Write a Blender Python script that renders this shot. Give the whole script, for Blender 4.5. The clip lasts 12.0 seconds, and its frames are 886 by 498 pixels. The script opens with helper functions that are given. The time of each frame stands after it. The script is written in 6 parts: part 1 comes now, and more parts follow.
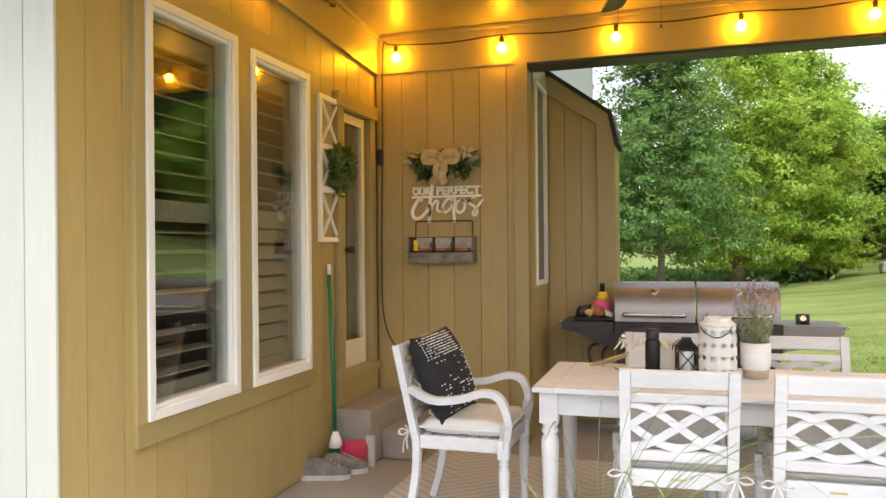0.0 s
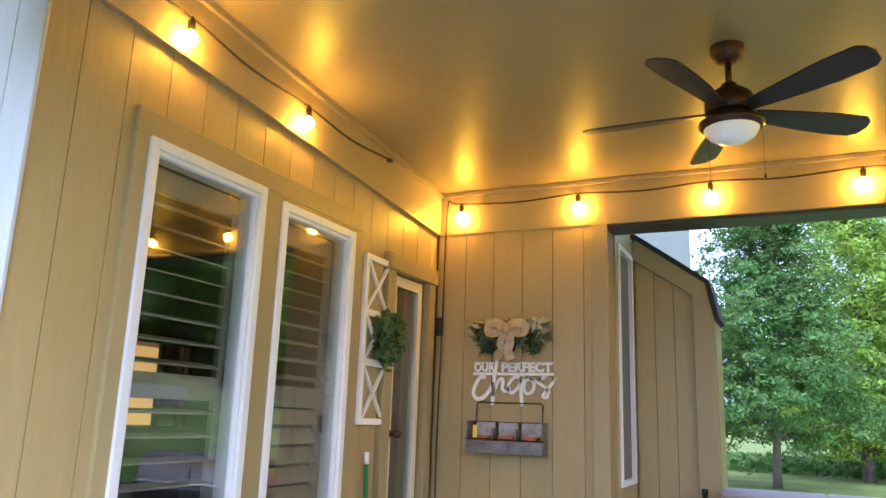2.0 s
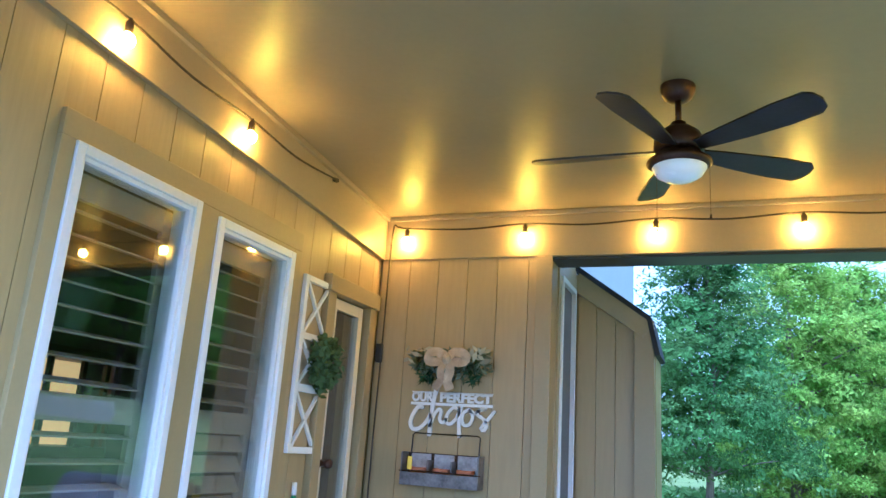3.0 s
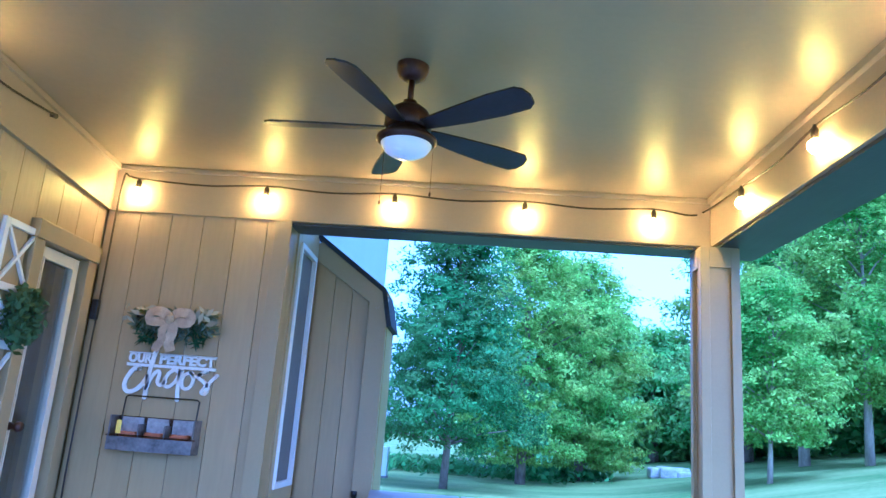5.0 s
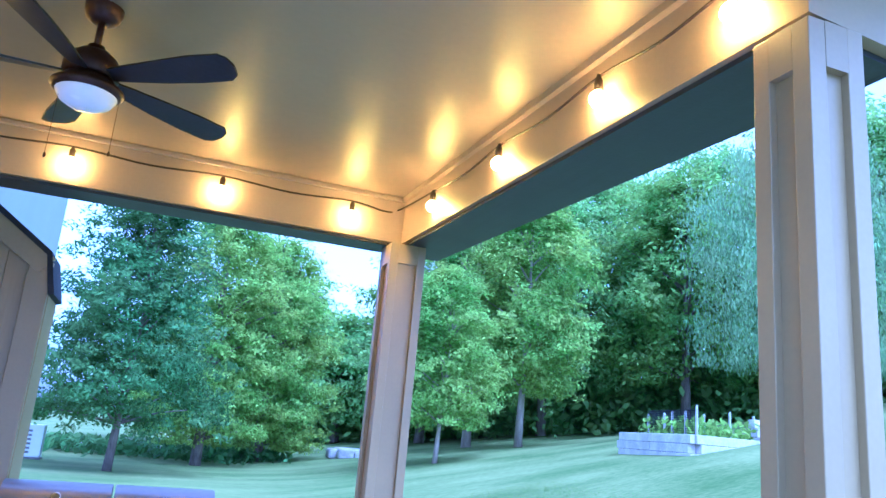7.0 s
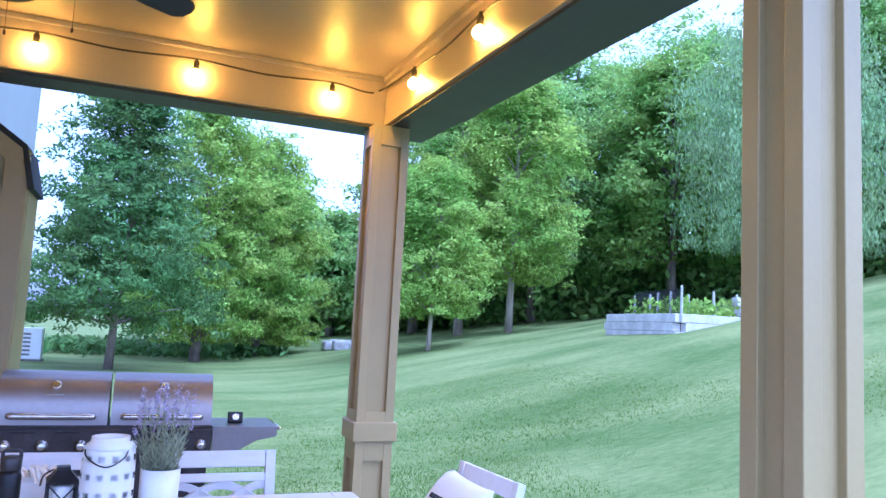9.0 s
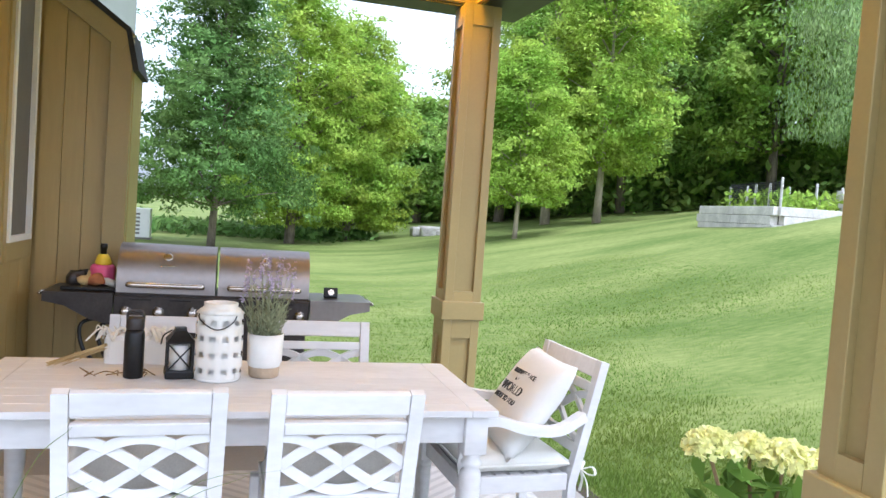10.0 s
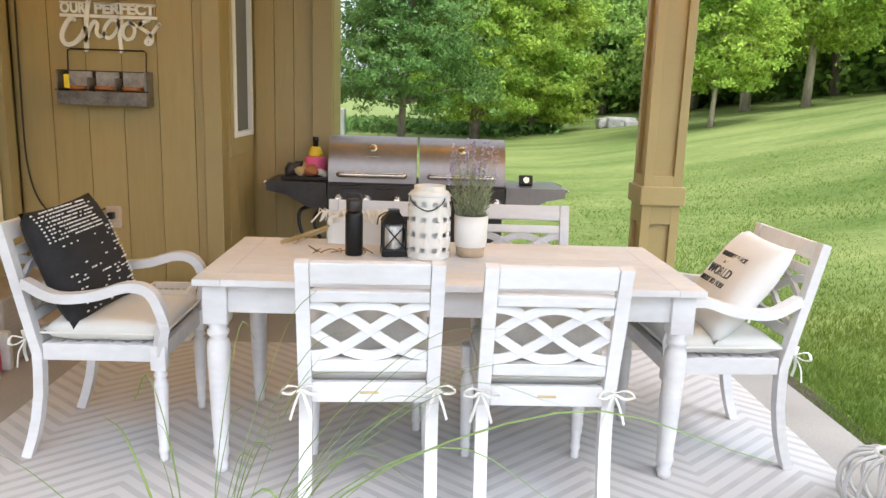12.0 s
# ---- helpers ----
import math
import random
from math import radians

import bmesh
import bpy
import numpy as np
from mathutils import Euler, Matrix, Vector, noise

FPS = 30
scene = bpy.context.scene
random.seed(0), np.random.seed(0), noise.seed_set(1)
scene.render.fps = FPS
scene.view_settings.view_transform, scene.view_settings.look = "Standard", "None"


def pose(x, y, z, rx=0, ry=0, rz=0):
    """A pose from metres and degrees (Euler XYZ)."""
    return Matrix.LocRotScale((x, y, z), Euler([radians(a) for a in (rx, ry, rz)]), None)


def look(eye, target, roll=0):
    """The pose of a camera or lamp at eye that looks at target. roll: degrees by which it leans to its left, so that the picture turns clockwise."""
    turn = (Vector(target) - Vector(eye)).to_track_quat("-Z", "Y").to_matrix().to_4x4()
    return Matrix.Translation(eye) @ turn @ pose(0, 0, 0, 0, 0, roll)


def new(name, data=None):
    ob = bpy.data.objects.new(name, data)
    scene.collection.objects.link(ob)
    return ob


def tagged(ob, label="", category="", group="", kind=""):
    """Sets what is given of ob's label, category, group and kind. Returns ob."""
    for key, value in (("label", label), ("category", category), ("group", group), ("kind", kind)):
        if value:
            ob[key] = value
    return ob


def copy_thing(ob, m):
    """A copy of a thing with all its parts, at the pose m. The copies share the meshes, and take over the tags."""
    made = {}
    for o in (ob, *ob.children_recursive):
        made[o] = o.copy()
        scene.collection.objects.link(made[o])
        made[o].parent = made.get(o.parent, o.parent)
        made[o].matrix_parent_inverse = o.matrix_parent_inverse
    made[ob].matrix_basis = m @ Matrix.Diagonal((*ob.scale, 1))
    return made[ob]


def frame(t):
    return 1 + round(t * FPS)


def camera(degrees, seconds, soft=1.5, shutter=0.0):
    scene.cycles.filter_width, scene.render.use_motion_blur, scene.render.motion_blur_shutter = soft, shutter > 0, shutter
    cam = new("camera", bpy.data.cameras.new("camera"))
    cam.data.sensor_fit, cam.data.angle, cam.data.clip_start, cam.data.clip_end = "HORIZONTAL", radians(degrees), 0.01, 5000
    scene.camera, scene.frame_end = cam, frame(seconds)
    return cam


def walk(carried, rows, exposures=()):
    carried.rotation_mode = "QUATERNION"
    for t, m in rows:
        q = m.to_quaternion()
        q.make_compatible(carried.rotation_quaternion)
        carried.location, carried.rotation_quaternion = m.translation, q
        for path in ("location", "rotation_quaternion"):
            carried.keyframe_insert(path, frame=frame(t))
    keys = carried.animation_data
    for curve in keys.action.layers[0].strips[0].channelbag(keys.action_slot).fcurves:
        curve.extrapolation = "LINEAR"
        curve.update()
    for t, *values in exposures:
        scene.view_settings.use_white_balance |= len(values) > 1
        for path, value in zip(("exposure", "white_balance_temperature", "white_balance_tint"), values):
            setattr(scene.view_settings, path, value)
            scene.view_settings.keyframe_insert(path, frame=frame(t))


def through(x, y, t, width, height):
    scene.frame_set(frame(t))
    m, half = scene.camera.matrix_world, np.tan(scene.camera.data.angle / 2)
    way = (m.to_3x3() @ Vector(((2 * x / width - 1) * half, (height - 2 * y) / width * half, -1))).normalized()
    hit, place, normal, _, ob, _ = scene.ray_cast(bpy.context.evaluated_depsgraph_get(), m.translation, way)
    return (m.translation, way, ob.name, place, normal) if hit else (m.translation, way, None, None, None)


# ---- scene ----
cam = camera(61.4, 12.0)
PATH = [
    (0, (0.903, 0.414, 1.397), (0.305, 2.322, 1.398), -0.5),
    (0.5, (0.868, 0.629, 1.435), (0.194, 2.509, 1.546), -1.4),
    (1, (0.935, 0.854, 1.445), (0.159, 2.683, 1.673), -0.5),
    (1.5, (0.944, 0.999, 1.474), (0.114, 2.787, 1.814), 0.8),
    (2, (0.876, 1.132, 1.506), (0.053, 2.901, 1.945), 2.0),
    (2.5, (0.859, 1.191, 1.529), (0.078, 2.963, 2.029), 3.1),
    (2.7, (0.848, 1.216, 1.543), (0.1, 3.0, 2.049), 3.4),
    (4.3, (1.032, 1.251, 1.534), (0.681, 3.161, 2.013), 4.3),
    (4.5, (1.03, 1.271, 1.53), (0.754, 3.193, 2.011), 4.1),
    (5, (1.058, 1.272, 1.531), (0.959, 3.212, 2.006), 4.3),
    (5.5, (1.066, 1.283, 1.534), (1.162, 3.223, 2.012), 4.5),
    (6, (1.075, 1.292, 1.538), (1.374, 3.209, 2.023), 4.8),
    (6.5, (1.106, 1.295, 1.563), (1.611, 3.168, 2.053), 5.3),
    (7, (1.122, 1.309, 1.569), (1.789, 3.13, 2.058), 5.1),
    (7.2, (1.13, 1.315, 1.578), (1.846, 3.119, 2.062), 4.9),
    (8.9, (1.152, 1.329, 1.5), (1.897, 3.169, 1.745), 2.9),
    (9.2, (1.144, 1.34, 1.484), (1.838, 3.21, 1.632), 3.3),
    (9.5, (1.139, 1.309, 1.488), (1.781, 3.203, 1.536), 4.0),
    (10, (1.13, 1.303, 1.461), (1.664, 3.228, 1.364), 4.1),
    (10.5, (1.13, 1.306, 1.44), (1.547, 3.25, 1.222), 3.8),
    (11, (1.127, 1.309, 1.412), (1.428, 3.261, 1.098), 3.5),
    (11.5, (1.102, 1.301, 1.405), (1.281, 3.257, 1.031), 2.8),
    (12, (1.049, 1.273, 1.406), (1.114, 3.231, 1.008), 1.9),
]
EXPOSURES = [
    (0.0, -0.32, 6050, 13), (0.5, -0.3, 6350, 15), (1.0, -0.18, 5850, 17), (1.6, -0.12, 5050, 19), (2.0, -0.08, 4650, 21), (2.5, -0.05, 4150, 15), (4.5, 0.03, 3250, 18), (5.0, 0.03, 3200, 21), (6.0, 0.0, 3100, 21), (6.5, -0.02, 3200, 24), (7.0, -0.05, 3450, 31),
    (8.8, -0.25, 3800, 32), (9.1, -0.25, 4100, 29), (9.6, -0.22, 4750, 18), (10.5, -0.22, 5600, 12), (12.0, -0.22, 5700, 11),
]
walk(cam, [(t, look(eye, target, roll)) for t, eye, target, roll in PATH], EXPOSURES)

# ---- world and sun: bright overcast early evening ----
world = bpy.data.worlds.new("world")
scene.world = world
world.use_nodes = True
wn, wl = world.node_tree.nodes, world.node_tree.links
sky = wn.new("ShaderNodeTexSky")
sky.sky_type, sky.sun_disc = "NISHITA", False
sky.sun_elevation, sky.sun_rotation = radians(61.3), radians(152.3)
sky.air_density, sky.dust_density = 1.0, 3.0
haze = wn.new("ShaderNodeHueSaturation")
haze.inputs["Saturation"].default_value = 0.06
wl.new(sky.outputs["Color"], haze.inputs["Color"])
wl.new(haze.outputs["Color"], wn["Background"].inputs["Color"])
wn["Background"].inputs["Strength"].default_value = 0.52

sun = new("sun", bpy.data.lights.new("sun", "SUN"))
sun.data.energy, sun.data.angle, sun.data.color = 2.7, radians(32), (1.0, 0.94, 0.85)
sun.matrix_world = look((4.2, -8, 16.5), (0, 0, 0))

BULB_POWER = 370.0


# ---- materials ----
def material(name, color, rough=0.6, metal=0.0, scale=6.0, vary=0.12, bump=0.1, fine=60.0, stretch=(1, 1, 1), island=0.0, spec=0.5, sheen=0.0, second=None):
    """A principled surface with two scales of noise in its colour, a little relief, and chance differences between pieces."""
    m = bpy.data.materials.new(name)
    m.use_nodes = True
    n, l = m.node_tree.nodes, m.node_tree.links
    p = n["Principled BSDF"]
    p.inputs["Metallic"].default_value = metal
    p.inputs["Specular IOR Level"].default_value = spec
    p.inputs["Sheen Weight"].default_value = sheen
    geo = n.new("ShaderNodeNewGeometry")
    mp = n.new("ShaderNodeMapping")
    mp.inputs["Scale"].default_value = stretch
    l.new(geo.outputs["Position"], mp.inputs["Vector"])
    big, small = n.new("ShaderNodeTexNoise"), n.new("ShaderNodeTexNoise")
    big.inputs["Scale"].default_value, small.inputs["Scale"].default_value = scale, fine
    big.inputs["Detail"].default_value, small.inputs["Detail"].default_value = 4, 3
    l.new(mp.outputs["Vector"], big.inputs["Vector"])
    l.new(mp.outputs["Vector"], small.inputs["Vector"])
    mix = n.new("ShaderNodeMix")
    mix.data_type = "RGBA"
    dark = [c * (1 - vary * 1.6) for c in color] if second is None else second
    lite = [min(1, c * (1 + vary)) for c in color]
    mix.inputs["A"].default_value, mix.inputs["B"].default_value = (*dark, 1), (*lite, 1)
    add = n.new("ShaderNodeMath")
    add.operation = "MULTIPLY_ADD"
    l.new(small.outputs["Fac"], add.inputs[0])
    add.inputs[1].default_value = 0.5
    l.new(big.outputs["Fac"], add.inputs[2])
    ramp = n.new("ShaderNodeMapRange")
    ramp.inputs["From Min"].default_value, ramp.inputs["From Max"].default_value = 0.5, 1.0
    l.new(add.outputs[0], ramp.inputs["Value"])
    l.new(ramp.outputs["Result"], mix.inputs["Factor"])
    out = mix.outputs["Result"]
    info = n.new("ShaderNodeObjectInfo")
    hsv = n.new("ShaderNodeHueSaturation")
    vr = n.new("ShaderNodeMapRange")
    width = island if island else 0.06
    vr.inputs["To Min"].default_value, vr.inputs["To Max"].default_value = 1 - width, 1 + width
    l.new(geo.outputs["Random Per Island"] if island else info.outputs["Random"], vr.inputs["Value"])
    l.new(vr.outputs["Result"], hsv.inputs["Value"])
    l.new(out, hsv.inputs["Color"])
    l.new(hsv.outputs["Color"], p.inputs["Base Color"])
    rr = n.new("ShaderNodeMapRange")
    rr.inputs["To Min"].default_value, rr.inputs["To Max"].default_value = max(0.02, rough - 0.08), min(1, rough + 0.08)
    l.new(big.outputs["Fac"], rr.inputs["Value"])
    l.new(rr.outputs["Result"], p.inputs["Roughness"])
    if bump:
        b = n.new("ShaderNodeBump")
        b.inputs["Strength"].default_value, b.inputs["Distance"].default_value = bump, 0.01
        l.new(add.outputs[0], b.inputs["Height"])
        l.new(b.outputs["Normal"], p.inputs["Normal"])
    return m


def leaf_material(name, color, through=0.35, spread=0.35):
    m = bpy.data.materials.new(name)
    m.use_nodes = True
    n, l = m.node_tree.nodes, m.node_tree.links
    p = n["Principled BSDF"]
    p.inputs["Roughness"].default_value = 0.65
    p.inputs["Specular IOR Level"].default_value = 0.15
    geo = n.new("ShaderNodeNewGeometry")
    noise_t = n.new("ShaderNodeTexNoise")
    noise_t.inputs["Scale"].default_value = 0.6
    l.new(geo.outputs["Position"], noise_t.inputs["Vector"])
    hsv = n.new("ShaderNodeHueSaturation")
    hsv.inputs["Color"].default_value = (*color, 1)
    v = n.new("ShaderNodeMapRange")
    v.inputs["To Min"].default_value, v.inputs["To Max"].default_value = 1 - spread, 1 + spread
    l.new(geo.outputs["Random Per Island"], v.inputs["Value"])
    l.new(v.outputs["Result"], hsv.inputs["Value"])
    h = n.new("ShaderNodeMapRange")
    h.inputs["From Min"].default_value, h.inputs["From Max"].default_value = 0.3, 0.7
    h.inputs["To Min"].default_value, h.inputs["To Max"].default_value = 0.48, 0.515
    l.new(noise_t.outputs["Fac"], h.inputs["Value"])
    l.new(h.outputs["Result"], hsv.inputs["Hue"])
    l.new(hsv.outputs["Color"], p.inputs["Base Color"])
    tr = n.new("ShaderNodeBsdfTranslucent")
    l.new(hsv.outputs["Color"], tr.inputs["Color"])
    mix = n.new("ShaderNodeMixShader")
    mix.inputs["Fac"].default_value = through
    l.new(p.outputs[0], mix.inputs[1])
    l.new(tr.outputs[0], mix.inputs[2])
    l.new(mix.outputs[0], n["Material Output"].inputs["Surface"])
    return m


def glass_material(name):
    m = bpy.data.materials.new(name)
    m.use_nodes = True
    n, l = m.node_tree.nodes, m.node_tree.links
    n.remove(n["Principled BSDF"])
    tr, gl, lw, mix = n.new("ShaderNodeBsdfTransparent"), n.new("ShaderNodeBsdfGlossy"), n.new("ShaderNodeLayerWeight"), n.new("ShaderNodeMixShader")
    tr.inputs["Color"].default_value = (0.9, 0.93, 0.91, 1)
    gl.inputs["Roughness"].default_value = 0.02
    power, gain = n.new("ShaderNodeMath"), n.new("ShaderNodeMath")
    power.operation, gain.operation = "POWER", "MULTIPLY_ADD"
    l.new(lw.outputs["Facing"], power.inputs[0])
    power.inputs[1].default_value, gain.inputs[1].default_value, gain.inputs[2].default_value = 2.6, 0.8, 0.09
    l.new(power.outputs[0], gain.inputs[0])
    l.new(gain.outputs[0], mix.inputs["Fac"])
    l.new(tr.outputs[0], mix.inputs[1])
    l.new(gl.outputs[0], mix.inputs[2])
    l.new(mix.outputs[0], n["Material Output"].inputs["Surface"])
    return m


def glow_material(name, color, strength):
    m = bpy.data.materials.new(name)
    m.use_nodes = True
    p = m.node_tree.nodes["Principled BSDF"]
    p.inputs["Base Color"].default_value = (*color, 1)
    p.inputs["Emission Color"].default_value = (*color, 1)
    p.inputs["Emission Strength"].default_value = strength
    return m


def stripe_rug_material(name):
    """Chevrons of grey yarn on an off-white flat weave."""
    m = bpy.data.materials.new(name)
    m.use_nodes = True
    n, l = m.node_tree.nodes, m.node_tree.links
    p = n["Principled BSDF"]
    p.inputs["Roughness"].default_value = 0.95
    geo = n.new("ShaderNodeNewGeometry")
    sep = n.new("ShaderNodeSeparateXYZ")
    l.new(geo.outputs["Position"], sep.inputs[0])

    def calc(op, a, b=0.0):
        k = n.new("ShaderNodeMath")
        k.operation = op
        for slot, val in ((0, a), (1, b)):
            if hasattr(val, "links"):
                l.new(val, k.inputs[slot])
            else:
                k.inputs[slot].default_value = val
        return k.outputs[0]
    zig = calc("PINGPONG", sep.outputs["X"], 0.43)
    wave = calc("FRACT", calc("MULTIPLY", calc("ADD", calc("MULTIPLY", zig, 0.85), sep.outputs["Y"]), 12.0))
    line = calc("LESS_THAN", wave, 0.42)
    grain = n.new("ShaderNodeTexNoise")
    grain.inputs["Scale"].default_value = 7
    grain.inputs["Detail"].default_value = 6
    l.new(geo.outputs["Position"], grain.inputs["Vector"])
    worn = calc("MULTIPLY", line, calc("MULTIPLY", grain.outputs["Fac"], 1.3))
    mix = n.new("ShaderNodeMix")
    mix.data_type = "RGBA"
    mix.inputs["A"].default_value, mix.inputs["B"].default_value = (0.52, 0.505, 0.49, 1), (0.37, 0.36, 0.355, 1)
    l.new(worn, mix.inputs["Factor"])
    l.new(mix.outputs["Result"], p.inputs["Base Color"])
    b = n.new("ShaderNodeBump")
    b.inputs["Strength"].default_value, b.inputs["Distance"].default_value = 0.3, 0.004
    fine = n.new("ShaderNodeTexNoise")
    fine.inputs["Scale"].default_value = 220
    l.new(geo.outputs["Position"], fine.inputs["Vector"])
    l.new(fine.outputs["Fac"], b.inputs["Height"])
    l.new(b.outputs["Normal"], p.inputs["Normal"])
    return m


def corner_finish():
    return material("pale_corner_finish", (0.47, 0.455, 0.405), 0.55, scale=1.5, vary=0.06, bump=0.2, fine=45, stretch=(1, 1, 0.12))


def lawn_material(name):
    m = material(name, (0.215, 0.235, 0.075), 0.9, scale=0.7, vary=0.16, bump=0.15, fine=16.0, spec=0.1, stretch=(0.32, 1.0, 1.0), second=(0.085, 0.13, 0.026))
    return m


PAINT = material("greige_paint", (0.38, 0.28, 0.105), 0.42, scale=1.5, vary=0.08, bump=0.25, fine=45, stretch=(1, 1, 0.12))
TRIM = material("greige_trim_paint", (0.345, 0.264, 0.105), 0.42, scale=2.0, vary=0.05, bump=0.06, fine=70)
# Same greige as the walls; weaker bulb light is put into its darker colour.
CEILING = material("darkened_ceiling_paint", (0.25, 0.197, 0.078), 0.43, scale=1.2, vary=0.04, bump=0.015, fine=30, spec=0.4)
DARKTRIM = material("dark_soffit", (0.038, 0.038, 0.032), 0.5, scale=3, vary=0.1)
WHITE = material("white_window_vinyl", (0.78, 0.76, 0.7), 0.4, scale=3, vary=0.04, bump=0.02)
CREAM = material("cream_door_paint", (0.7, 0.62, 0.42), 0.45, scale=3, vary=0.05, bump=0.03)
WASH = material("whitewashed_wood", (0.7, 0.69, 0.685), 0.55, scale=4, vary=0.05, bump=0.15, fine=40, stretch=(0.35, 1, 1), second=(0.59, 0.575, 0.565))
LINEN = material("ivory_linen", (0.7, 0.685, 0.625), 0.9, scale=5, vary=0.05, bump=0.25, fine=320, sheen=0.3)
PILLOW = material("white_cotton", (0.72, 0.705, 0.665), 0.9, scale=5, vary=0.04, bump=0.2, fine=300, sheen=0.3)
BLACKCLOTH = material("black_woven_cloth", (0.018, 0.017, 0.018), 0.9, scale=20, vary=0.3, bump=0.4, fine=260)
INK = material("charcoal_ink", (0.05, 0.05, 0.05), 0.8, vary=0.2)
CONCRETE = material("concrete", (0.3, 0.28, 0.255), 0.85, scale=1.3, vary=0.14, bump=0.2, fine=90)
STEPMAT = material("step_concrete", (0.33, 0.29, 0.25), 0.9, scale=3, vary=0.18, bump=0.3, fine=80)
RUG = stripe_rug_material("flatweave_rug")
LAWN = lawn_material("lawn")
SOIL = material("soil", (0.06, 0.045, 0.03), 0.95, scale=9, vary=0.4, bump=0.8, fine=60)
BLADE = leaf_material("grass_blade", (0.17, 0.25, 0.045), 0.5, 0.22)
GLASS = glass_material("window_glass")
# Indoor gloom is put into this dark colour.
DARKROOM = material("room_gloom", (0.09, 0.085, 0.075), 0.9, vary=0.1)
SHUTTER = material("shutter_paint", (0.3, 0.265, 0.215), 0.5, vary=0.04, bump=0.02)
BRONZE = material("oil_rubbed_bronze", (0.06, 0.032, 0.02), 0.42, metal=0.7, vary=0.25, bump=0.03)
BLADEWOOD = material("dark_fan_blade", (0.016, 0.014, 0.016), 0.45, scale=5, vary=0.3, bump=0.08, stretch=(1, 1, 1))
OPAL = material("opal_glass", (0.86, 0.86, 0.86), 0.25, vary=0.02, bump=0)
BLACKMETAL = material("black_metal", (0.012, 0.012, 0.013), 0.42, metal=0.3, vary=0.3, bump=0.05)
CORDMAT = material("brown_cord", (0.03, 0.018, 0.01), 0.6, vary=0.2, bump=0)
BULB = glow_material("bulb_glow", (1.0, 0.46, 0.004), BULB_POWER)
STEEL = material("smoked_steel", (0.3, 0.27, 0.255), 0.38, metal=0.85, scale=4, vary=0.08, bump=0.015, fine=30)
GRILLBLACK = material("grill_enamel", (0.045, 0.038, 0.036), 0.4, metal=0.3, scale=8, vary=0.3, bump=0.05)
CHROME = material("worn_chrome", (0.62, 0.58, 0.54), 0.25, metal=1.0, vary=0.1, bump=0.02)
CERAMIC = material("white_ceramic", (0.8, 0.78, 0.73), 0.35, vary=0.03, bump=0.02)
STONEWARE = material("tan_stoneware", (0.5, 0.39, 0.27), 0.8, vary=0.12)
TERRACOTTA = material("terracotta", (0.42, 0.16, 0.06), 0.8, vary=0.2)
GALV = material("galvanised_tin", (0.22, 0.2, 0.18), 0.5, metal=0.7, scale=14, vary=0.3)
SIGNWHITE = material("cream_painted_sign", (0.82, 0.78, 0.68), 0.5, vary=0.03)
GREENPLASTIC = material("green_broom_plastic", (0.01, 0.16, 0.06), 0.35, vary=0.1, bump=0)
REDPLASTIC = material("crimson_plastic", (0.55, 0.015, 0.06), 0.4, vary=0.1, bump=0)
PINKMAT = material("pink_foam", (0.75, 0.12, 0.28), 0.6, vary=0.08, bump=0.05)
YELLOWMAT = material("yellow_label", (0.8, 0.6, 0.03), 0.5, vary=0.05, bump=0)
SHOEGREY = material("grey_mesh_cloth", (0.2, 0.18, 0.165), 0.9, scale=20, vary=0.25, bump=0.4, fine=200)
SHOESOLE = material("pale_rubber", (0.5, 0.48, 0.44), 0.8, vary=0.1)
TWINE = material("burlap", (0.46, 0.36, 0.22), 0.95, scale=14, vary=0.25, bump=0.6, fine=180)
STRAW = material("dry_raffia", (0.55, 0.42, 0.2), 0.85, vary=0.2)
PALEBARK = material("pale_bark", (0.44, 0.36, 0.28), 0.95, scale=5, vary=0.25, bump=0.8, fine=22, stretch=(1, 1, 0.25))
BARK = material("bark", (0.24, 0.19, 0.15), 0.95, scale=5, vary=0.4, bump=1.0, fine=22, stretch=(1, 1, 0.25))
STONE = material("limestone", (0.42, 0.39, 0.35), 0.9, scale=2.5, vary=0.25, bump=0.5, fine=20)
CONCBLOCK = material("pale_wall_block", (0.6, 0.56, 0.52), 0.9, scale=2.5, vary=0.2, bump=0.4, fine=25)
SHINGLE = material("dark_shingle", (0.03, 0.03, 0.033), 0.9, vary=0.3, bump=0.5)
SLATE = material("far_house_siding", (0.07, 0.075, 0.085), 0.8, vary=0.1)
LEAF_DARK = leaf_material("maple_leaf_dark", (0.15, 0.25, 0.065), 0.45, 0.42)
LEAF_MID = leaf_material("oak_leaf", (0.3, 0.43, 0.075), 0.48, 0.38)
LEAF_LIGHT = leaf_material("maple_leaf_light", (0.37, 0.5, 0.075), 0.48, 0.38)
LEAF_WOOD = leaf_material("woodland_leaf", (0.35, 0.5, 0.12), 0.48, 0.38)
LEAF_PALE = leaf_material("willow_leaf", (0.36, 0.48, 0.2), 0.48, 0.35)
SAGE = leaf_material("sage_leaf", (0.3, 0.33, 0.2), 0.2)
EUCALYPTUS = leaf_material("dusty_eucalyptus_leaf", (0.16, 0.19, 0.12), 0.2)
WREATHLEAF = leaf_material("eucalyptus_leaf", (0.09, 0.14, 0.045), 0.2)
PETAL = leaf_material("hydrangea_petal", (0.82, 0.84, 0.4), 0.35, 0.15)
LAVENDER = leaf_material("lavender_flower", (0.42, 0.36, 0.48), 0.2, 0.25)
STEM = material("woody_stem", (0.2, 0.13, 0.06), 0.8, vary=0.2)


